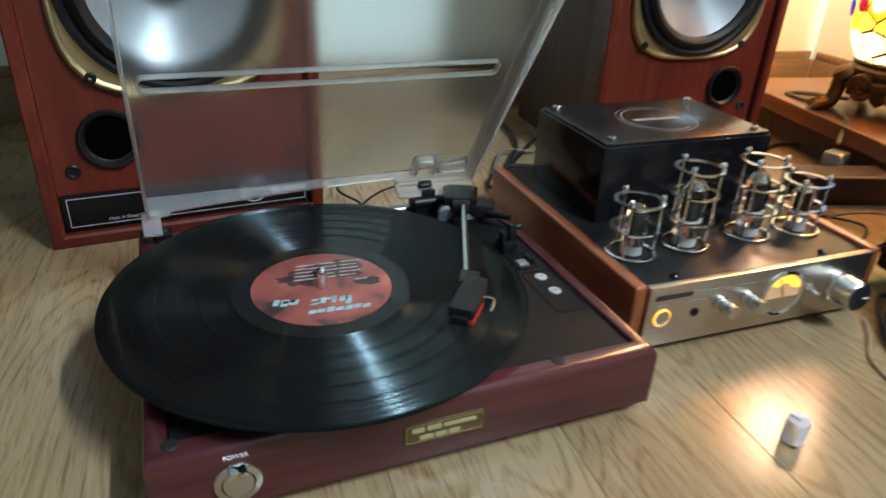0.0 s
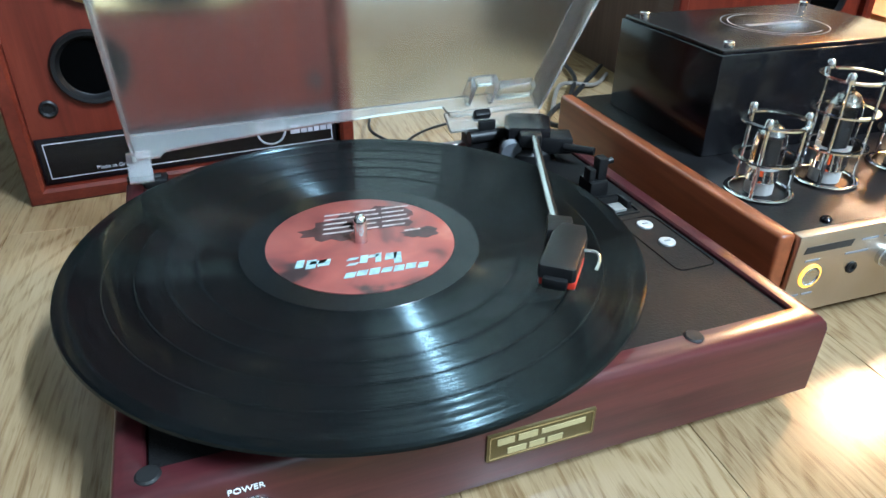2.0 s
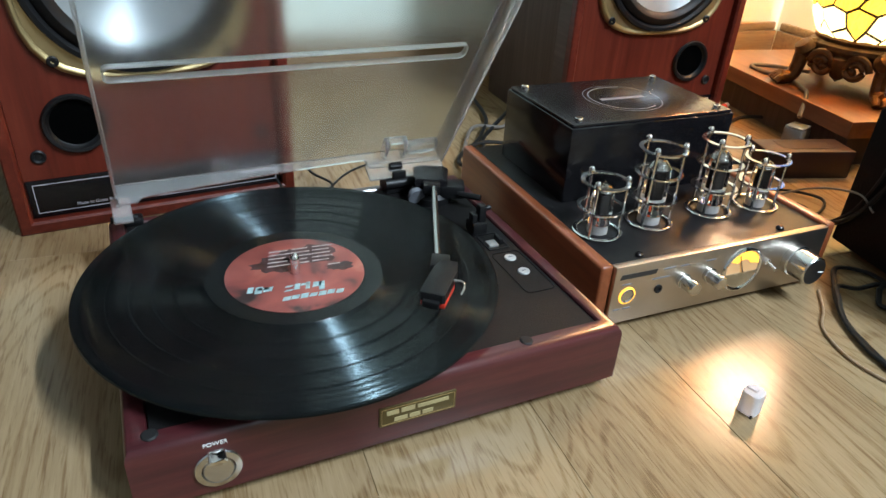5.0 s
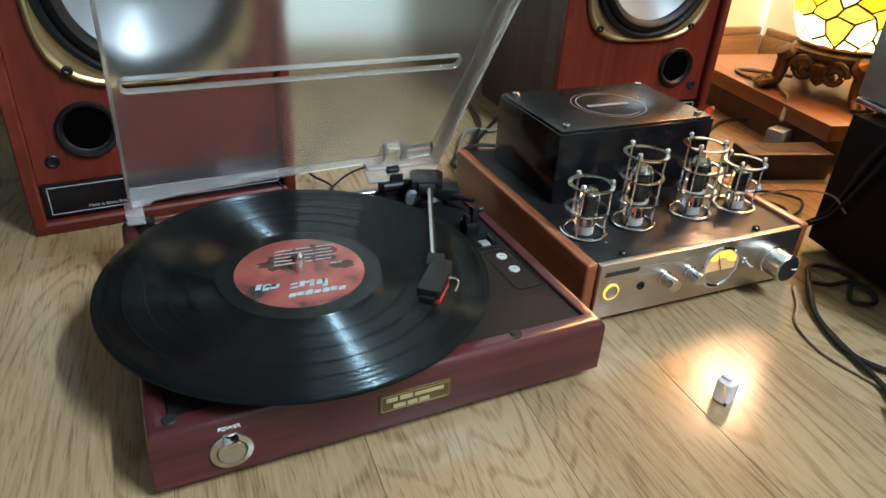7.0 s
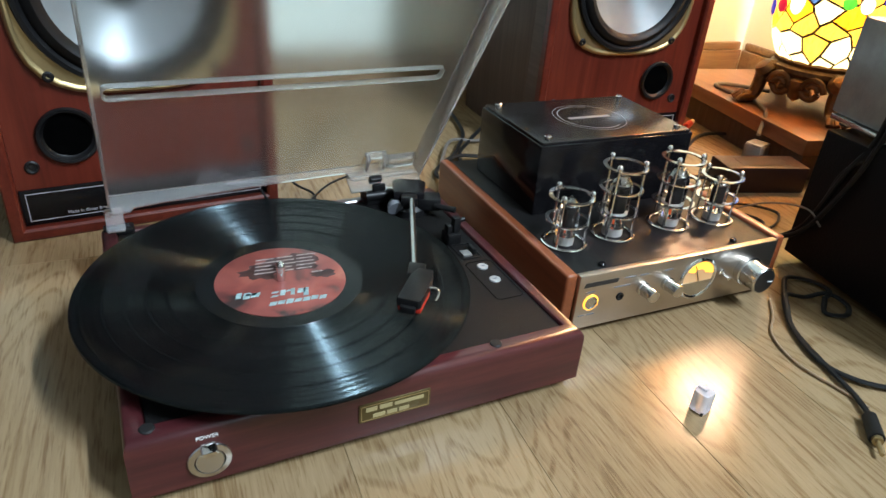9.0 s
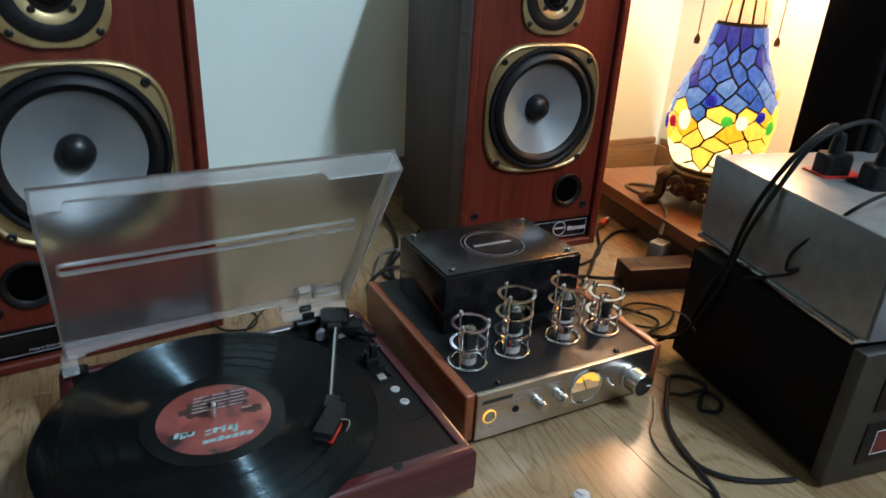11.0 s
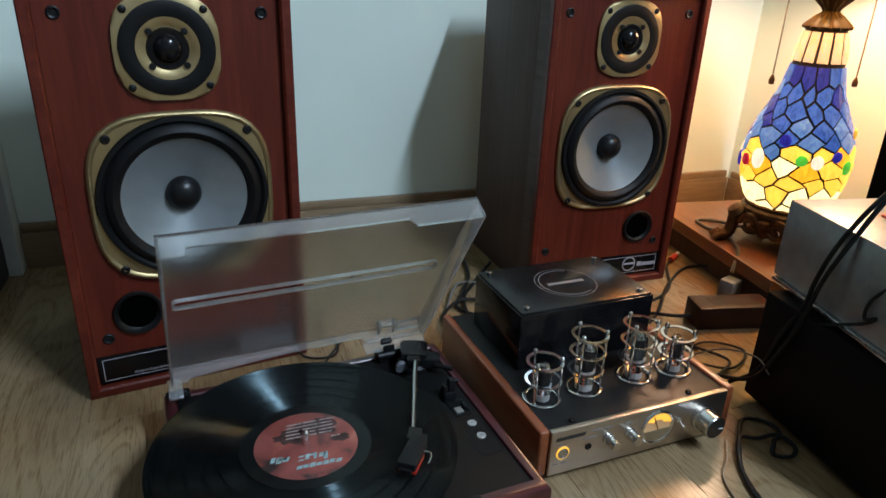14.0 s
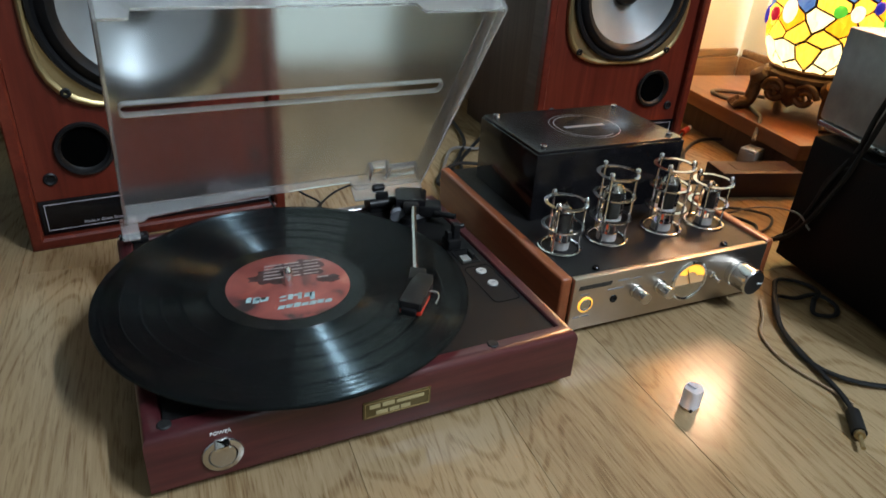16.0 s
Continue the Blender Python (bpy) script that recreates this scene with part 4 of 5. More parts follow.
def caged_tube(x, y, height, rings, wide, tall):
    """A glass tube in a chrome guard of rings and three posts, on the amplifier."""
    z0, r = AZ1 - 0.0014, 0.0200
    guard = part("tube_guard", torus(r - 0.0002, 0.0020, pose(x, y, z0 + 0.0018), 40, 8, flat=0.35), CHROME, amp, "chrome tube guard")
    for h in rings:
        part("guard_ring", framed([((r + 0.0012) * math.cos(2 * math.pi * k / 40), (r + 0.0012) * math.sin(2 * math.pi * k / 40)) for k in range(40)],
                                  [((r - 0.0026) * math.cos(2 * math.pi * k / 40), (r - 0.0026) * math.sin(2 * math.pi * k / 40)) for k in range(40)], -0.0006, 0.0006, pose(x, y, AZ1 + h)), CHROME, guard)
    for k in range(3):
        a = radians(-25 + 120 * k)
        px, py = x + (r - 0.001) * math.cos(a), y + (r - 0.001) * math.sin(a)
        part("guard_post", rod((px, py, z0), (px, py, AZ1 + height), 0.0013, 10), CHROME, guard)
        part("cap_nut", lathe([(0.0028, 0.0006), (0.0028, 0.0030), (0.0024, 0.0050), (0.0012, 0.0062), (0, 0.0064)], 12, pose(px, py, AZ1 + height)), CHROME, guard)
    w, top = wide, tall
    glass = part("vacuum_tube", lathe([(w * 0.98, 0.008), (w, 0.012), (w, top * 0.72), (w * 0.9, top * 0.83), (w * 0.62, top * 0.92), (w * 0.24, top * 0.955), (0.0016, top * 0.975), (0.0011, top)], 28, pose(x, y, AZ1)), TUBE_GLASS, amp, "glass vacuum tube with silvered top")
    part("tube_socket", lathe([(w * 0.9, -0.0010), (w * 0.9, 0.0040), (w * 0.8, 0.0078)], 24, pose(x, y, AZ1)), CERAMIC, glass, "white ceramic socket")
    part("getter", lathe([(w * 0.86, top * 0.825), (w * 0.58, top * 0.905), (w * 0.2, top * 0.94), (0, top * 0.945)], 24, pose(x, y, AZ1)), GETTER, glass, "silvered getter")
    part("plate", prism(rounded(w * 1.1, w * 0.8, w * 0.3), top * 0.36, top * 0.76, pose(x, y, AZ1)), GREY_PLATE, glass, "dark grey plate")
    part("mica", lathe([(w * 0.92, top * 0.345), (w * 0.92, top * 0.352)], 24, pose(x, y, AZ1)), WHITE_INK, glass)
    part("heater", rod((x, y, AZ1 + 0.010), (x, y, AZ1 + top * 0.34), w * 0.10, 10), HEATER, glass, "orange glowing heater")
    for k in range(6):
        a = radians(60 * k)
        part("lead", rod((x + w * 0.6 * math.cos(a), y + w * 0.6 * math.sin(a), AZ1 + 0.008), (x + w * 0.45 * math.cos(a), y + w * 0.45 * math.sin(a), AZ1 + top * 0.35), 0.0007, 6), STEEL, glass)


caged_tube(0.2690, -0.0036, 0.0470, (0.0235, 0.0470), 0.0100, 0.047)
caged_tube(0.3262, -0.0012, 0.0695, (0.0240, 0.0475, 0.0695), 0.0112, 0.063)
caged_tube(0.3979, 0.0007, 0.0695, (0.0240, 0.0475, 0.0695), 0.0112, 0.063)
caged_tube(0.4534, -0.0028, 0.0470, (0.0235, 0.0470), 0.0100, 0.047)
# front panel fittings
FY = AY0 - 0.0035
pb = part("power_button", lathe([(0.0066, 0), (0.0066, 0.0014), (0.0056, 0.0018), (0.0052, 0.001), (0, 0.001)], 32, pose(0.2622, FY, 0.0350) @ FRONT), STEEL, front, "round button in a lit amber ring")
part("lit_ring", lathe([(0.0080, 0.0), (0.0080, 0.0009), (0.0062, 0.0011), (0.0062, 0.0)], 32, pose(0.2622, FY, 0.0350) @ FRONT), AMBER_GLOW, front, "glowing amber ring")
part("headphone_jack", lathe([(0.0040, 0), (0.0040, 0.0012), (0.0028, 0.0016), (0.0020, 0.0012), (0.0020, 0.0002), (0, 0.0002)], 20, pose(0.2942, FY, 0.0352) @ FRONT), BLACK, front)
part("brand_bar", prism([(0.2520, 0.0515), (0.2880, 0.0515), (0.2895, 0.0560), (0.2535, 0.0560)], 0.0, 0.0003, pose(0, FY, 0) @ FRONT), DARK_INK, front)
for x, z, w in ((0.2600, 0.0462, 0.010), (0.2945, 0.0462, 0.018), (0.3020, 0.0545, 0.013), (0.3180, 0.0540, 0.010), (0.3460, 0.0540, 0.010), (0.2545, 0.0220, 0.007), (0.2645, 0.0220, 0.008)):
    part("legend_bar", box(x - w / 2, x + w / 2, FY - 0.0003, FY + 0.0002, z - 0.0006, z + 0.0006), GREY_INK, front)
for x in (0.3190, 0.3475):
    kn = part("tone_knob", lathe([(0.0068, 0), (0.0068, 0.0030), (0.0060, 0.0036), (0.0060, 0.0165), (0.0055, 0.0175), (0, 0.0176)], 28, pose(x, FY, 0.0395) @ FRONT), STEEL, front, "small silver tone knob")
bez = part("meter", torus(0.0205, 0.0020, pose(0.3855, FY - 0.0006, 0.0375) @ FRONT, 48, 8), CHROME, front, "round lit level meter in a chrome ring")
part("meter_face", lathe([(0.0195, 0.0002), (0.0195, 0.0008), (0, 0.0008)], 40, pose(0.3855, FY, 0.0375) @ FRONT), METER_FACE, bez)
part("meter_glow", prism([(0.0185 * math.cos(radians(a)), 0.0185 * math.sin(radians(a))) for a in range(12, 150, 8)] + [(0.0080 * math.cos(radians(a)), 0.004 + 0.0065 * math.sin(radians(a))) for a in range(150, 11, -12)], 0.0009, 0.0012, pose(0.3855, FY, 0.0375) @ FRONT), AMBER_GLOW, bez, "amber lit scale")
part("meter_mask", prism([(0.0185 * math.cos(radians(a)), 0.0185 * math.sin(radians(a))) for a in range(190, 351, 10)], 0.0009, 0.0016, pose(0.3855, FY, 0.0375) @ FRONT), STEEL, bez)
part("needle", box(-0.0004, 0.0004, -0.004, 0.0165, 0.0014, 0.0018), DARK_INK, bez).matrix_local = pose(0.3855, FY, 0.0375) @ FRONT @ pose(0, 0, 0, 0, 0, 24)
part("toggle_switch", lathe([(0.0034, 0), (0.0034, 0.002), (0.0016, 0.003), (0.0014, 0.0100), (0.0020, 0.0118), (0, 0.0122)], 14, pose(0.4150, FY, 0.0400) @ FRONT @ pose(0, 0, 0, 12, 0, 0)), CHROME, front)
vol = part("volume_knob", lathe([(0.0152, 0), (0.0152, 0.0060), (0.0140, 0.0068), (0.0138, 0.0240), (0.0128, 0.0252)], 44, pose(0.4480, FY, 0.0370) @ FRONT), STEEL, front, "large silver volume knob")
part("knob_face", lathe([(0.0124, 0.0248), (0.0124, 0.0253), (0, 0.0253)], 36, pose(0.4480, FY, 0.0370) @ FRONT), KNOB_DARK, vol)
part("knob_mark", box(-0.0006, 0.0006, 0.004, 0.011, 0.0253, 0.0257), WHITE_INK, vol).matrix_local = pose(0.4480, FY, 0.0370) @ FRONT @ pose(0, 0, 0, 0, 0, -100)

# ---- receiver and the grey power unit on it ----
rc = thing("stereo_receiver", pose(0.5710, -0.0210, 0, 0, 0, -10.4), "black cased receiver with silver front standing on the floor", "receiver")
part("case", box(0.0, 0.42, -0.236, 0.0, 0.009, 0.1540, 0.002), CASE_BLACK, rc, "scuffed black case")
fp = part("front_panel", box(-0.004, 0.424, -0.252, -0.2362, 0.006, 0.1580, 0.0025), SILVER_SHADED, rc, "silver metal front panel")
for z0 in (0.026, 0.090):
    wn = part("display_window", box(0.030, 0.200, -0.2535, -0.2518, z0, z0 + 0.050, 0.0005), BLACK_GLOSS, fp, "black window with dark red scale")
    part("red_scale", box(0.046, 0.190, -0.2542, -0.2536, z0 + 0.012, z0 + 0.038), RED_DISPLAY, wn)
    part("scale_border", framed([(0.0445, z0 + 0.0105), (0.1915, z0 + 0.0105), (0.1915, z0 + 0.0395), (0.0445, z0 + 0.0395)], [(0.0452, z0 + 0.0112), (0.1908, z0 + 0.0112), (0.1908, z0 + 0.0388), (0.0452, z0 + 0.0388)], 0.2536, 0.2540, FRONT), WHITE_INK, wn)
for x in (0.250, 0.330):
    part("dial", lathe([(0.022, 0), (0.022, 0.014), (0.019, 0.018), (0, 0.018)], 36, pose(x, -0.252, 0.085) @ FRONT), SILVER_SHADED, fp)
for x in (0.03, 0.39):
    for y in (-0.21, -0.03):
        part("foot", lathe([(0.014, 0), (0.016, 0.003), (0.016, 0.0095)], 16, pose(x, y, 0)), RUBBER, rc)
pu = thing("power_unit", pose(0.6000, 0.0010, 0.1545, 0, 0, -15.5), "grey hammered metal power box on the receiver", "power supply")
part("housing", box(0.0, 0.30, -0.268, 0.0, 0.010, 0.1090, 0.003), GREY_PAINT, pu, "grey painted steel housing")
part("base_plate", box(-0.004, 0.304, -0.262, -0.006, 0.0035, 0.0098, 0.001), STEEL, pu, "bare metal base plate")
part("end_plate", box(0.002, 0.298, -0.2715, -0.2682, 0.012, 0.1070, 0.001), GREY_INK, pu)
for x in (0.01, 0.29):
    for y in (-0.23, -0.02):
        part("foot", lathe([(0.009, 0), (0.009, 0.0040)], 12, pose(x, y, 0)), RUBBER, pu)
for x, y in ((0.0943, -0.0822), (0.1142, -0.1263)):
    part("socket_plate", prism(rounded(0.052, 0.040, 0.006), 0.1088, 0.1115, pose(x, y, 0), 0.001), RED_PLASTIC if x < 0.1 else BLACK, pu, "outlet on the top")


def power_plug(x, y, z, turn, run):
    """A black mains plug standing in a socket, with its flex."""
    pg = thing("power_plug", pose(x, y, z, 0, 0, turn), "black mains plug with flex on the power box", "plug", "plugs on the power box")
    part("plug_body", prism(rounded(0.034, 0.026, 0.006), 0.0, 0.022, Matrix(), 0.004), BLACK, pg)
    part("strain_relief", lathe([(0.0085, 0.020), (0.0075, 0.034), (0.0055, 0.044)], 14, pose(0, 0, 0)), BLACK, pg)
    inv = pg.matrix_world.inverted()
    part("flex", tube([Vector((0, 0, 0.040)), *[inv @ Vector(p) for p in run]], 0.0027, 8), CABLE, pg)


power_plug(0.6610, -0.1060, 0.2662, -16, [(0.6562, -0.1095, 0.3090), (0.6132, -0.1213, 0.3260), (0.5726, -0.1164, 0.2960), (0.5690, -0.0924, 0.2410), (0.5656, -0.0816, 0.1960), (0.5650, -0.0760, 0.1570), (0.5610, -0.0620, 0.1200), (0.5680, -0.0360, 0.0500), (0.5720, 0.0040, 0.0060)])
power_plug(0.6680, -0.1540, 0.2662, -16, [(0.6618, -0.1597, 0.3060), (0.6294, -0.1506, 0.3360), (0.5790, -0.1320, 0.3160), (0.5644, -0.1130, 0.2610), (0.5598, -0.0949, 0.2060), (0.5600, -0.0840, 0.1570), (0.5570, -0.0720, 0.1100), (0.5620, -0.0360, 0.0400), (0.5640, 0.0240, 0.0060)])
tagged(part("signal_cable", tube([(0.6606, -0.1908, 0.2630), (0.6030, -0.2044, 0.2830), (0.5531, -0.2040, 0.2750), (0.5549, -0.1765, 0.2400), (0.5550, -0.1538, 0.2080), (0.5530, -0.1530, 0.1870), (0.5494, -0.1668, 0.1940), (0.5530, -0.1520, 0.1800), (0.5580, -0.1140, 0.1580), (0.5640, -0.0610, 0.1260), (0.5680, -0.0460, 0.0640)], 0.0019), CABLE, None), "thin black cable hanging over the grey box", "cable")
tall = thing("floor_speaker", pose(0.790, 0.035, 0), "tall black loudspeaker cabinet behind the receiver", "loudspeaker")
part("cabinet", box(0, 0.300, -0.090, 0, 0, 0.74, 0.005), CASE_BLACK, tall, "black wrapped cabinet")
part("grille", box(0.012, 0.288, -0.103, -0.0902, 0.02, 0.72, 0.004), RUBBER, tall, "black cloth grille")

# ---- low board, lamp and small things ----
bd = thing("lamp_board", pose(0.8430, 0.485, 0, 0, 0, -11.0), "low orange-brown wooden board carrying the lamp", "low stand")
part("board_top", box(0.0, 0.275, -0.36, 0.020, 0.042, 0.0658, 0.002), BOARD_WOOD, bd)
part("board_skirt", box(0.012, 0.265, -0.35, 0.012, 0.0, 0.0418), VENEER_DARK, bd)
LX, LY = 0.920, 0.256
tl = thing("table_lamp", pose(LX, LY, 0.0660), "lit stained glass table lamp with bronze foot", "lamp")


def radius_at(z, prof):
    for (r0, z0), (r1, z1) in zip(prof, prof[1:]):
        if z0 <= z <= z1:
            u = (z - z0) / (z1 - z0)
            u = u * u * (3 - 2 * u) * 0.4 + u * 0.6
            return r0 + (r1 - r0) * u
    return prof[-1][0]


BODY = [(0.063, 0.075), (0.074, 0.092), (0.083, 0.122), (0.087, 0.156), (0.084, 0.186), (0.074, 0.216), (0.060, 0.247), (0.048, 0.277), (0.041, 0.312), (0.038, 0.340), (0.032, 0.372)]


def up(z):
    """Height on the lamp's body, from 0.042 at its foot to 0.368 at its neck, as built."""
    return 0.075 + 0.911 * (z - 0.042)


glass = part("lamp_body", lathe([(radius_at(up(0.042 + 0.326 * k / 40), BODY) - 0.0015, up(0.042 + 0.326 * k / 40)) for k in range(41)], 48), DARK_INK, tl, "pear of stained glass with dark leading")
WARM = [lit_glass("pane_cream", (1.0, 0.78, 0.34), 3.8), lit_glass("pane_yellow", (1.0, 0.56, 0.05), 3.0), lit_glass("pane_amber", (1.0, 0.41, 0.012), 2.9)]
BLUES = [lit_glass("pane_blue", (0.06, 0.16, 0.60), 1.1), lit_glass("pane_sky", (0.14, 0.30, 0.68), 1.2), lit_glass("pane_deep", (0.04, 0.06, 0.46), 0.75)]
IVORY = lit_glass("pane_ivory", (0.90, 0.72, 0.42), 1.3)
rng = random.Random(7)


def pane(name, corners, material, parent, lift=0.0012, gap=0.0019):
    """One piece of glass on a surface of revolution: corners are (angle, z), shrunk for the leading."""
    ca, cz = sum(a for a, _ in corners) / len(corners), sum(z for _, z in corners) / len(corners)
    bm = bmesh.new()
    pts = []
    for a, z in corners:
        r = radius_at(z, BODY)
        da, dz = (a - ca) * r, z - cz
        d = math.hypot(da, dz) or 1
        f = max(0.4, 1 - gap * 1.25 / d)
        pts.append((ca + (a - ca) * f, cz + dz * f))
    top = [bm.verts.new(((radius_at(z, BODY) + lift) * math.cos(a), (radius_at(z, BODY) + lift) * math.sin(a), z)) for a, z in pts]
    low = [bm.verts.new(((radius_at(z, BODY) - 0.001) * math.cos(a), (radius_at(z, BODY) - 0.001) * math.sin(a), z)) for a, z in pts]
    c = bm.verts.new(((radius_at(cz, BODY) + lift + 0.0006) * math.cos(ca), (radius_at(cz, BODY) + lift + 0.0006) * math.sin(ca), cz))
    n = len(pts)
    for k in range(n):
        bm.faces.new((top[k], top[(k + 1) % n], c))
        bm.faces.new((low[k], low[(k + 1) % n], top[(k + 1) % n], top[k]))
    part(name, bm, material, parent, smooth=False)


# rows of uneven six-sided panes
levels = [up(z) for z in (0.044, 0.058, 0.090, 0.116, 0.142, 0.168, 0.192, 0.217, 0.243, 0.271, 0.306)]
COLS = 14
knots = {}
for i, z in enumerate(levels):
    for k in range(2 * COLS):
        edge = i in (0, len(levels) - 1)
        zig = 0 if edge else (-0.0065 if (k + i) % 2 else 0.0065)
        knots[i, k] = (2 * math.pi * k / (2 * COLS) + (0 if edge else rng.uniform(-0.09, 0.09)), z + zig + (0 if edge else rng.uniform(-0.005, 0.005)))


def knot(i, k):
    turns, kk = divmod(k, 2 * COLS)
    a, z = knots[i, kk]
    return (a + 2 * math.pi * turns, z)


for i in range(len(levels) - 1):
    for k in range(COLS):
        s = 2 * k + (i % 2)
        corners = [knot(i, s), knot(i, s + 1), knot(i, s + 2), knot(i + 1, s + 2), knot(i + 1, s + 1), knot(i + 1, s)]
        h = rng.random()
        if i <= 1:
            mt = WARM[0] if h < 0.7 else WARM[1]
        elif i <= 3:
            mt = WARM[1] if h < 0.55 else WARM[0] if h < 0.8 else WARM[2]
        elif i == 4:
            mt = WARM[1] if h < 0.5 else WARM[2] if h < 0.75 else BLUES[1]
        else:
            mt = BLUES[0] if h < 0.5 else BLUES[1] if h < 0.8 else BLUES[2]
        pane("pane", corners, mt, glass)
for k in range(12):
    a0, a1 = 2 * math.pi * k / 12 + 0.045, 2 * math.pi * (k + 1) / 12 - 0.045
    pane("pane", [(a0, up(0.308)), ((a0 + a1) / 2, up(0.308)), (a1, up(0.308)), (a1, up(0.364)), ((a0 + a1) / 2, up(0.364)), (a0, up(0.364))], IVORY, glass)
# glass gems round the shoulder
GEMS = [lit_glass("gem_green", (0.14, 0.80, 0.06), 1.2), lit_glass("gem_red", (0.75, 0.02, 0.06), 0.7), lit_glass("gem_blue", (0.06, 0.06, 0.75), 0.6), lit_glass("gem_gold", (1.0, 0.55, 0.05), 1.3), lit_glass("gem_milk", (1.0, 0.86, 0.60), 2.2)]
for k in range(18):
    a, z = 2 * math.pi * k / 18 + rng.uniform(-0.08, 0.08), 0.163 + rng.uniform(-0.018, 0.020) + (0.036 if k % 5 == 0 else 0)
    r = radius_at(z, BODY)
    m = Matrix.Translation((r * math.cos(a), r * math.sin(a), z)) @ Matrix.Rotation(a, 4, "Z") @ Matrix.Rotation(math.pi / 2, 4, "Y")
    s = rng.uniform(0.0080, 0.0120)
    part("gem", lathe([(s, 0.0), (s, 0.0022), (s * 0.75, 0.0040), (s * 0.35, 0.0050), (0, 0.0052)], 16, m @ Matrix.Diagonal((rng.uniform(1.0, 1.7), 1, 1, 1))), GEMS[(k * 3 + k // 4) % 5], glass)
# bronze neck, foot and scroll feet
flute = lambda a: 1 + 0.08 * math.cos(16 * a)
part("neck", lathe([(0.034, 0.370), (0.035, 0.374), (0.032, 0.378), (0.026, 0.384), (0.020, 0.390), (0.014, 0.394), (0.012, 0.397), (0.015, 0.402), (0.023, 0.410), (0.029, 0.417), (0.031, 0.421), (0.025, 0.424), (0.010, 0.425)], 48, squash=flute), OLD_BRASS, tl, "fluted bronze neck")
part("stem", rod((0, 0, 0.422), (0, 0, 0.600), 0.006), BRONZE, tl)
foot = part("foot_ring", lathe([(0.045, 0.040), (0.055, 0.044), (0.066, 0.052), (0.071, 0.060), (0.070, 0.066), (0.064, 0.070), (0.066, 0.075), (0.062, 0.080)], 64, squash=lambda a: 1 + 0.012 * math.cos(28 * a)), BRONZE, tl, "antique bronze foot with scrolled feet")
for k in range(4):
    a = radians(38 + 90 * k + 114)
    m = Matrix.Rotation(a, 4, "Z")
    part("scroll_foot", tube([m @ Vector(p) for p in ((0.050, 0, 0.050), (0.070, 0, 0.060), (0.081, 0, 0.050), (0.083, 0, 0.030), (0.088, 0, 0.014), (0.101, 0, 0.009), (0.109, 0, 0.012))], 0.0105, 10), BRONZE, foot)
    for side in (-1, 0, 1):
        part("claw", tube([m @ Vector(p) for p in ((0.094, 0.006 * side, 0.011), (0.106, 0.010 * side, 0.011), (0.114, 0.012 * side, 0.004))], 0.0052, 8, 4), BRONZE, foot)
    part("knee", lathe([(0.0, -0.014), (0.011, -0.010), (0.016, 0.0), (0.012, 0.011), (0.0, 0.015)], 14, m @ pose(0.079, 0, 0.054, 0, 40, 0)), BRONZE, foot)
    m2 = Matrix.Rotation(a + radians(45), 4, "Z")
    for side in (-1, 1):
        curl = [m2 @ Vector((0.066, side * (0.024 + 0.019 * (1 - q / 18) * math.cos(q * 0.75)), 0.040 + 0.019 * (1 - q / 18) * math.sin(q * 0.75))) for q in range(16)]
        part("scroll_curl", tube(curl, 0.0050, 8, 2), BRONZE, foot)
    part("leaf_apron", lathe([(0.0, -0.024), (0.010, -0.016), (0.015, 0.0), (0.012, 0.012), (0.0, 0.018)], 14, m2 @ pose(0.063, 0, 0.040, 0, 12, 0) @ Matrix.Diagonal((0.6, 1, 1, 1))), BRONZE, foot)
# shade: leaded glass cone with a scalloped border
SHADE = [(0.186, 0.441), (0.179, 0.464), (0.154, 0.522), (0.108, 0.585), (0.050, 0.630)]
shade = part("shade", lathe([(r, z) for r, z in SHADE] + [(r - 0.003, z) for r, z in SHADE[::-1]], 48, closed=True), DARK_INK, tl, "leaded glass shade")


def shade_pane(a0, a1, u0, u1, material, drop=0.0):
    bm = bmesh.new()
    spots = []
    for a, u in ((a0, u0), ((a0 + a1) / 2, u0), (a1, u0), (a1, u1), ((a0 + a1) / 2, u1), (a0, u1)):
        s = u * (len(SHADE) - 1)
        i = min(int(s), len(SHADE) - 2)
        r = SHADE[i][0] + (SHADE[i + 1][0] - SHADE[i][0]) * (s - i)
        z = SHADE[i][1] + (SHADE[i + 1][1] - SHADE[i][1]) * (s - i)
        spots.append((a, r, z))
    for sign in (1, -1):
        lift = 0.0022 if sign > 0 else -0.0052
        vs = [bm.verts.new(((r + lift) * math.cos(a), (r + lift) * math.sin(a), z)) for a, r, z in spots]
        bm.faces.new(vs if sign > 0 else vs[::-1])
    part("shade_pane", bm, material, shade, smooth=False)


for k in range(24):
    a0, a1 = 2 * math.pi * k / 24 + 0.012, 2 * math.pi * (k + 1) / 24 - 0.012
    shade_pane(a0, a1, 0.0, 0.13, WARM[2] if k % 2 else WARM[1])
    shade_pane(a0, a1, 0.15, 0.34, WARM[1] if k % 3 else WARM[2])
    shade_pane(a0 + 0.004, a1 - 0.004, 0.36, 0.66, WARM[2] if k % 2 else WARM[1])
    shade_pane(a0 + 0.01, a1 - 0.01, 0.68, 0.97, WARM[1])
WING = lit_glass("wing_cream", (0.95, 0.72, 0.34), 0.9)
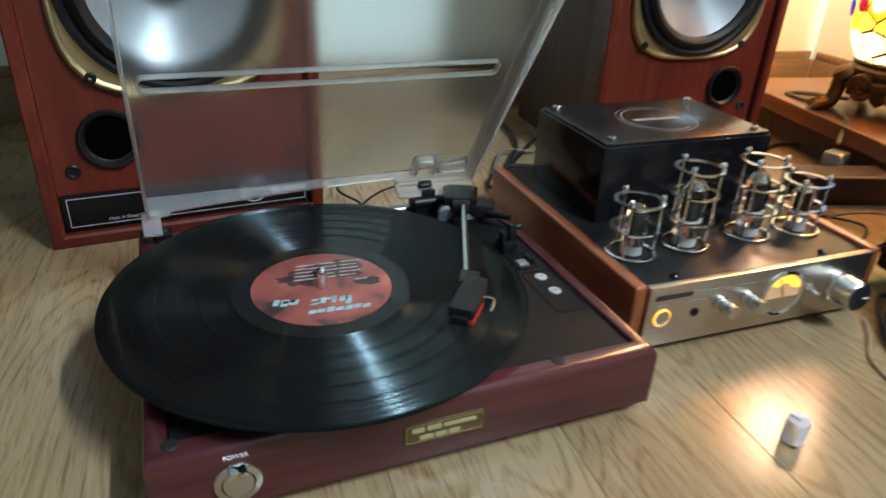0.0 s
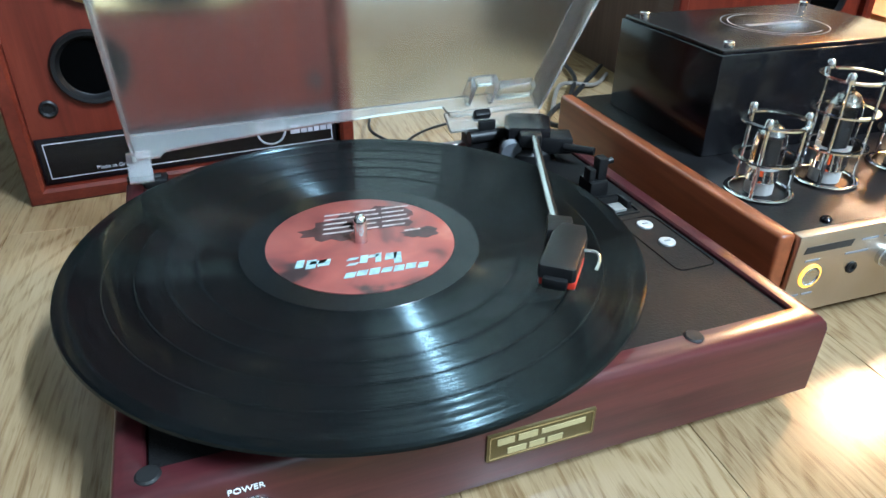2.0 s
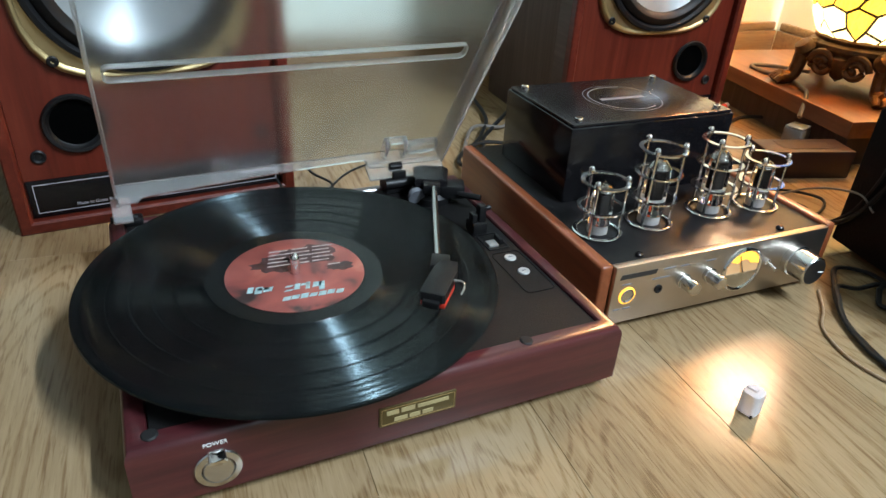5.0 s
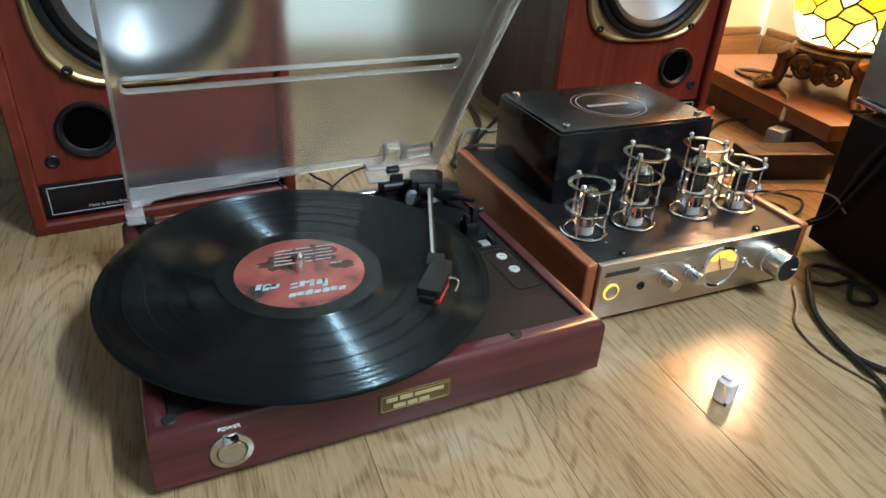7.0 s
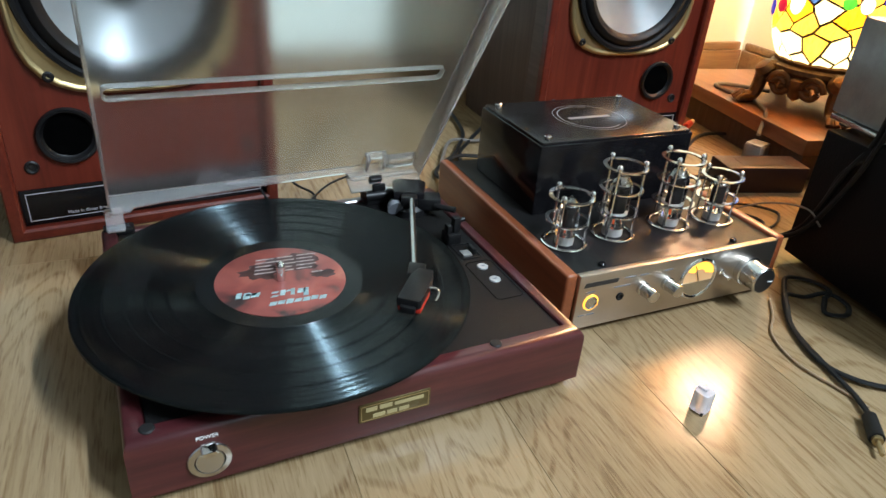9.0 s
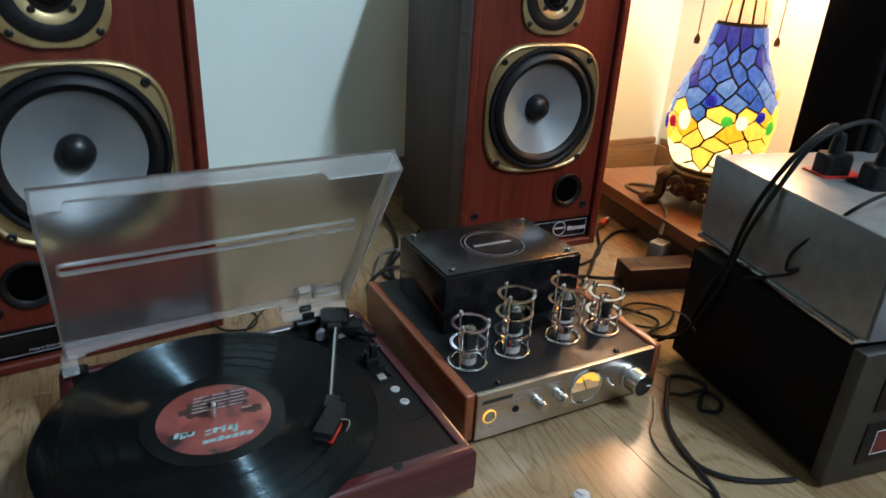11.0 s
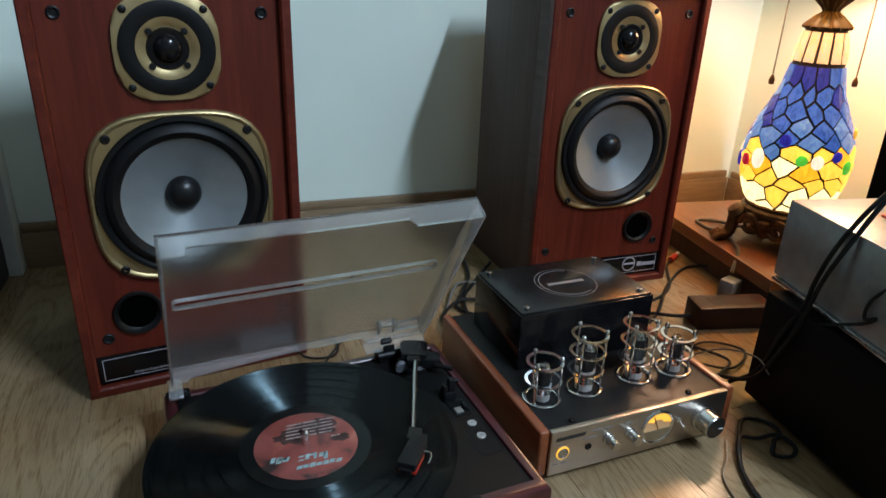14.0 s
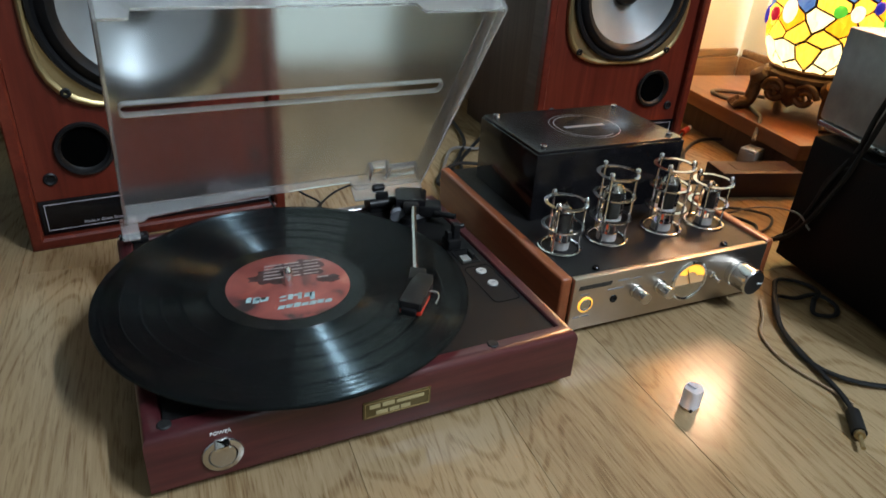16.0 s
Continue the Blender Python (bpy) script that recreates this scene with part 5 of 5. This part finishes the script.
# hanging wings of small milk-glass beads between red pendants
for k in range(8):
    a = 2 * math.pi * k / 8 + radians(220)
    m = Matrix.Translation((0.186 * math.cos(a), 0.186 * math.sin(a), 0.441)) @ Matrix.Rotation(a, 4, "Z")
    part("pendant", lathe([(0.0, -0.022), (0.006, -0.016), (0.010, -0.006), (0.009, 0.004), (0.004, 0.010), (0, 0.011)], 14, m @ Matrix.Diagonal((0.35, 1, 1, 1))), GEMS[1], shade, "red glass pendant")
    for w in range(2):
        lead, beads = bmesh.new(), bmesh.new()
        n = 9
        edge = []
        for i in range(n + 1):
            aa = a + (1 if w else -1) * (0.07 + 0.30 * i / n)
            low = 0.018 * math.sin(math.pi * min(1, 0.15 + 0.85 * i / n)) * (1 - 0.25 * i / n) + 0.004
            edge.append((aa, low))
        for (aa, d0), (ab, d1) in zip(edge, edge[1:]):
            q = [(aa, 0.444), (ab, 0.444), (ab, 0.441 - d1), (aa, 0.441 - d0)]
            f = [lead.verts.new((0.1865 * math.cos(t), 0.1865 * math.sin(t), z)) for t, z in q] + [lead.verts.new((0.1845 * math.cos(t), 0.1845 * math.sin(t), z)) for t, z in q]
            for ids in ((0, 1, 2, 3), (7, 6, 5, 4), (0, 3, 7, 4), (1, 0, 4, 5), (2, 1, 5, 6), (3, 2, 6, 7)):
                lead.faces.new([f[j] for j in ids])
            for row in range(3):
                zc = 0.441 - (row + 0.5) * (d0 + d1) / 6 + 0.0008
                mm = Matrix.Translation((0.1855 * math.cos((aa + ab) / 2), 0.1855 * math.sin((aa + ab) / 2), zc)) @ Matrix.Rotation((aa + ab) / 2, 4, "Z") @ Matrix.Rotation(math.pi / 2, 4, "Y")
                hw = (d0 + d1) / 22 + 0.0003
                lathe([(0, -0.0018), (hw, -0.0014), (hw, 0.0014), (0, 0.0018)], 8, mm @ Matrix.Diagonal((1, 2.1, 1, 1)), beads)
        tagged(part("wing_leading", lead, DARK_INK, shade), kind="stuff")
        tagged(part("wing_glass", beads, WING, shade, "milky glass wing beads"), kind="stuff")
for a, out in ((radians(185), 0.110), (radians(283), 0.063)):
    x, y = out * math.cos(a), out * math.sin(a)
    beads = bmesh.new()
    for q in range(66):
        lathe([(0, -0.0017), (0.0014, -0.0009), (0.0014, 0.0009), (0, 0.0017)], 6, pose(x, y, 0.302 + 0.0036 * q), beads)
    tagged(part("pull_chain", beads, BRASS, tl, "thin beaded brass pull chain"), kind="stuff")
    part("chain_bob", lathe([(0.0, -0.008), (0.004, -0.007), (0.0045, 0.0), (0.002, 0.006), (0, 0.007)], 12, pose(x, y, 0.295)), BRONZE, tl)
tagged(part("lamp_flex", tube([(0.905, 0.315, 0.074), (0.885, 0.378, 0.0690), (0.855, 0.386, 0.0690), (0.845, 0.352, 0.0690), (0.850, 0.305, 0.0690), (0.830, 0.265, 0.0690), (0.808, 0.236, 0.0690), (0.778, 0.214, 0.045)], 0.0032), CABLE_GREY, None), "brownish lamp flex lying over the board", "cable")
ad = thing("inline_plug", pose(0.772, 0.2060, 0, 0, 0, 15), "grey mains plug and socket on the floor", "plug")
part("plug_body", box(-0.016, 0.016, -0.014, 0.014, 0.0, 0.034, 0.004), CABLE_GREY, ad)
part("plug_cap", box(-0.0145, 0.0145, -0.0125, 0.0125, 0.0340, 0.0360, 0.001), GREY_PAINT, ad)
br = thing("power_brick", pose(0.7060, 0.1420, 0, 0, 0, -16.5), "flat black power brick lying on the floor", "power adapter")
part("brick_body", box(-0.062, 0.062, -0.024, 0.024, 0.0, 0.0380, 0.003), BRICK, br)
part("brick_label", box(-0.035, 0.035, -0.014, 0.014, 0.0378, 0.0384), BRICK, br)
part("brick_flex", tube([(-0.060, 0.0, 0.015), (-0.085, 0.004, 0.012), (-0.12, 0.03, 0.004), (-0.15, 0.02, 0.004)], 0.003), CABLE, br)
cap = thing("plug_cap", pose(0.2870, -0.1830, 0, 0, 0, 15), "small milky white plastic cap on the floor", "plastic cap")
part("cap_body", prism(rounded(0.0150, 0.0140, 0.0045), 0.0015, 0.0195, Matrix(), 0.002), MILKY_CLEAR, cap)
for x, y in ((-0.006, -0.005), (0.006, -0.005), (0, 0.006)):
    part("cap_pin", rod((x, y, 0), (x, y, 0.003), 0.0012, 8), BLACK, cap)
part("cap_spur", box(-0.002, 0.002, -0.002, 0.006, 0.0193, 0.0215, 0.0006), MILKY_CLEAR, cap)

# ---- cables ----


def cable(label, points, r=0.0028, material=None, flat=1.0, name="cable"):
    return tagged(part(name, tube(points, r, 8, 8, flat=flat), material or CABLE, None), label, "cable")


aux = thing("aux_cable", pose(0, 0, 0), "flat dark audio cable ending in a gold jack plug", "cable")
part("flex", tube([(0.5247, -0.1120, 0.0090), (0.5467, -0.1020, 0.0060), (0.5529, -0.0830, 0.0040), (0.5414, -0.0680, 0.0040), (0.5226, -0.0660, 0.0060), (0.5016, -0.0830, 0.0040), (0.4744, -0.1080, 0.0040), (0.4503, -0.1400, 0.0040), (0.4336, -0.1860, 0.0040), (0.4221, -0.2220, 0.0040), (0.4074, -0.2480, 0.0050)], 0.0027, flat=0.7), CABLE, aux)
part("flex_return", tube([(0.5247, -0.1120, 0.0090), (0.5100, -0.1260, 0.0040), (0.5268, -0.1370, 0.0040), (0.5456, -0.1240, 0.0040), (0.5393, -0.1040, 0.0070), (0.5152, -0.0980, 0.0040), (0.4933, -0.0920, 0.0080), (0.4765, -0.1060, 0.0080), (0.4535, -0.1340, 0.0040), (0.4346, -0.1780, 0.0040), (0.4430, -0.2100, 0.0040), (0.4702, -0.2330, 0.0040), (0.5100, -0.2490, 0.0040)], 0.0027, flat=0.7), CABLE, aux)
jk = part("jack_sleeve", rod((0.4065, -0.2455, 0.006), (0.3885, -0.2645, 0.006), 0.0055, 14, r2=0.0060), CABLE, aux)
part("jack_collar", rod((0.3885, -0.2645, 0.006), (0.3860, -0.2670, 0.006), 0.0042, 14), GOLD, jk)
part("jack_tip", rod((0.3860, -0.2670, 0.006), (0.3765, -0.2770, 0.0058), 0.0018, 10), GOLD, jk, "gold jack tip")
cable("thin brown wire curling on the floor", [(0.4786, -0.0850, 0.0020), (0.4545, -0.1100, 0.0020), (0.4273, -0.1330, 0.0020), (0.4137, -0.1720, 0.0020), (0.4200, -0.2150, 0.0020), (0.4221, -0.2360, 0.0020)], 0.0012, SKIRTING)
cable("black cable lying behind the amplifier", [(0.3080, 0.2090, 0.0300), (0.3180, 0.2840, 0.0100), (0.3430, 0.3540, 0.0050), (0.3780, 0.3940, 0.0050), (0.4080, 0.4240, 0.0060), (0.4480, 0.4640, 0.0060)])
cable("black cable lying behind the amplifier", [(0.3380, 0.2090, 0.0300), (0.3530, 0.2640, 0.0060), (0.3180, 0.3240, 0.0050), (0.3480, 0.3690, 0.0080), (0.3930, 0.4440, 0.0060), (0.4280, 0.5940, 0.0060)])
cable("black cable lying behind the amplifier", [(0.2880, 0.2090, 0.0250), (0.2780, 0.2940, 0.0050), (0.3280, 0.3390, 0.0090), (0.3880, 0.3240, 0.0050), (0.4280, 0.2940, 0.0050), (0.4780, 0.2340, 0.0050)])
cable("grey cable lying behind the amplifier", [(0.2980, 0.3240, 0.0040), (0.3480, 0.3940, 0.0100), (0.3980, 0.3990, 0.0040), (0.4380, 0.4340, 0.0040)], 0.0025, CABLE_GREY)
cable("thin black wire behind the turntable", [(0.0430, 0.2940, 0.0200), (0.0580, 0.2690, 0.0030), (0.0930, 0.2560, 0.0030), (0.1080, 0.2840, 0.0040), (0.0900, 0.3240, 0.0120), (0.1480, 0.4440, 0.0030), (0.3080, 0.6140, 0.0030)], 0.0015)
cable("thin black wire behind the turntable", [(0.0380, 0.1700, 0.0200), (0.0530, 0.2000, 0.0030), (0.0980, 0.2640, 0.0060), (0.1580, 0.3240, 0.0030), (0.2680, 0.3440, 0.0040)], 0.0013)
cable("grey lead rising behind the turntable", [(-0.0520, 0.1850, 0.0030), (-0.0440, 0.1800, 0.0300), (-0.0370, 0.1720, 0.0500)], 0.0017, CABLE_GREY)
cable("black cable looping beside the amplifier", [(0.4995, 0.1950, 0.0300), (0.5519, 0.1700, 0.0060), (0.6147, 0.2000, 0.0040), (0.7120, 0.2840, 0.0040), (0.8038, 0.3240, 0.0060), (0.8650, 0.2320, 0.0180)])
cable("black cable looping beside the amplifier", [(0.5100, 0.2050, 0.0250), (0.5728, 0.1300, 0.0050), (0.6147, 0.0500, 0.0050), (0.5676, 0.0200, 0.0050), (0.5414, -0.0200, 0.0050), (0.5571, -0.0080, 0.0050)], 0.0022)
cable("black cable looping beside the amplifier", [(0.5205, 0.1200, 0.0050), (0.5571, 0.0600, 0.0080), (0.6042, 0.0300, 0.0050), (0.6566, 0.0600, 0.0050), (0.6147, 0.1000, 0.0050), (0.5310, 0.0700, 0.0040)], 0.0018)
cable("thin grey wire against the receiver", [(0.5310, 0.0700, 0.0100), (0.5603, 0.0200, 0.0500), (0.5603, -0.0350, 0.0700), (0.5582, -0.0600, 0.0600)], 0.0011, CABLE_GREY)
rca = thing("rca_lead", pose(0, 0, 0), "red and white audio plug lying beside the loudspeaker", "audio lead")
part("plug_red", rod((0.778, 0.358, 0.008), (0.800, 0.370, 0.008), 0.0055, 12), RED_PLASTIC, rca)
part("plug_tip", rod((0.800, 0.370, 0.008), (0.814, 0.378, 0.008), 0.0040, 12), WHITE_PLASTIC, rca)
part("flex", tube([(0.778, 0.358, 0.007), (0.755, 0.340, 0.004), (0.700, 0.270, 0.004), (0.640, 0.240, 0.004), (0.560, 0.235, 0.004), (0.495, 0.190, 0.02)], 0.0024), CABLE, rca)

cable("black cable lying on top of the loudspeaker", [(0.500, 0.470, 0.4932), (0.545, 0.440, 0.4932), (0.600, 0.452, 0.4932), (0.660, 0.430, 0.4932), (0.690, 0.470, 0.4932)], 0.0026)

# ---- floor boards ----
BOARD_WIDE, BOARD_LONG, GAP = 0.127, 1.21, 0.0002
shapes = {}


def board_mesh(length):
    key = round(length, 3)
    if key not in shapes:
        bm = bmesh.new()
        bmesh.ops.create_cube(bm, size=1, matrix=Matrix.LocRotScale((0, 0, -0.004), None, (BOARD_WIDE - GAP, length - GAP, 0.008)))
        bmesh.ops.bevel(bm, geom=[e for e in bm.edges if all(v.co.z > -0.001 for v in e.verts)], offset=0.00035, segments=1, affect="EDGES")
        me = bpy.data.meshes.new("plank")
        bm.to_mesh(me)
        bm.free()
        me.materials.append(FLOOR_OAK)
        shapes[key] = me
    return shapes[key]


first = math.floor((ROOM_W - 0.0787) / BOARD_WIDE)
for c in range(first, math.ceil((ROOM_E - 0.0787) / BOARD_WIDE)):
    x = 0.0787 + (c + 0.5) * BOARD_WIDE
    y = ROOM_S - (c * 0.437) % BOARD_LONG
    while y < ROOM_N:
        a, b = max(y, ROOM_S - 0.05), min(y + BOARD_LONG, ROOM_N + 0.05)
        if b - a > 0.02:
            plank = new("plank", board_mesh(b - a))
            plank.parent = slab
            plank.location = (x, (a + b) / 2, 0)
        y += BOARD_LONG
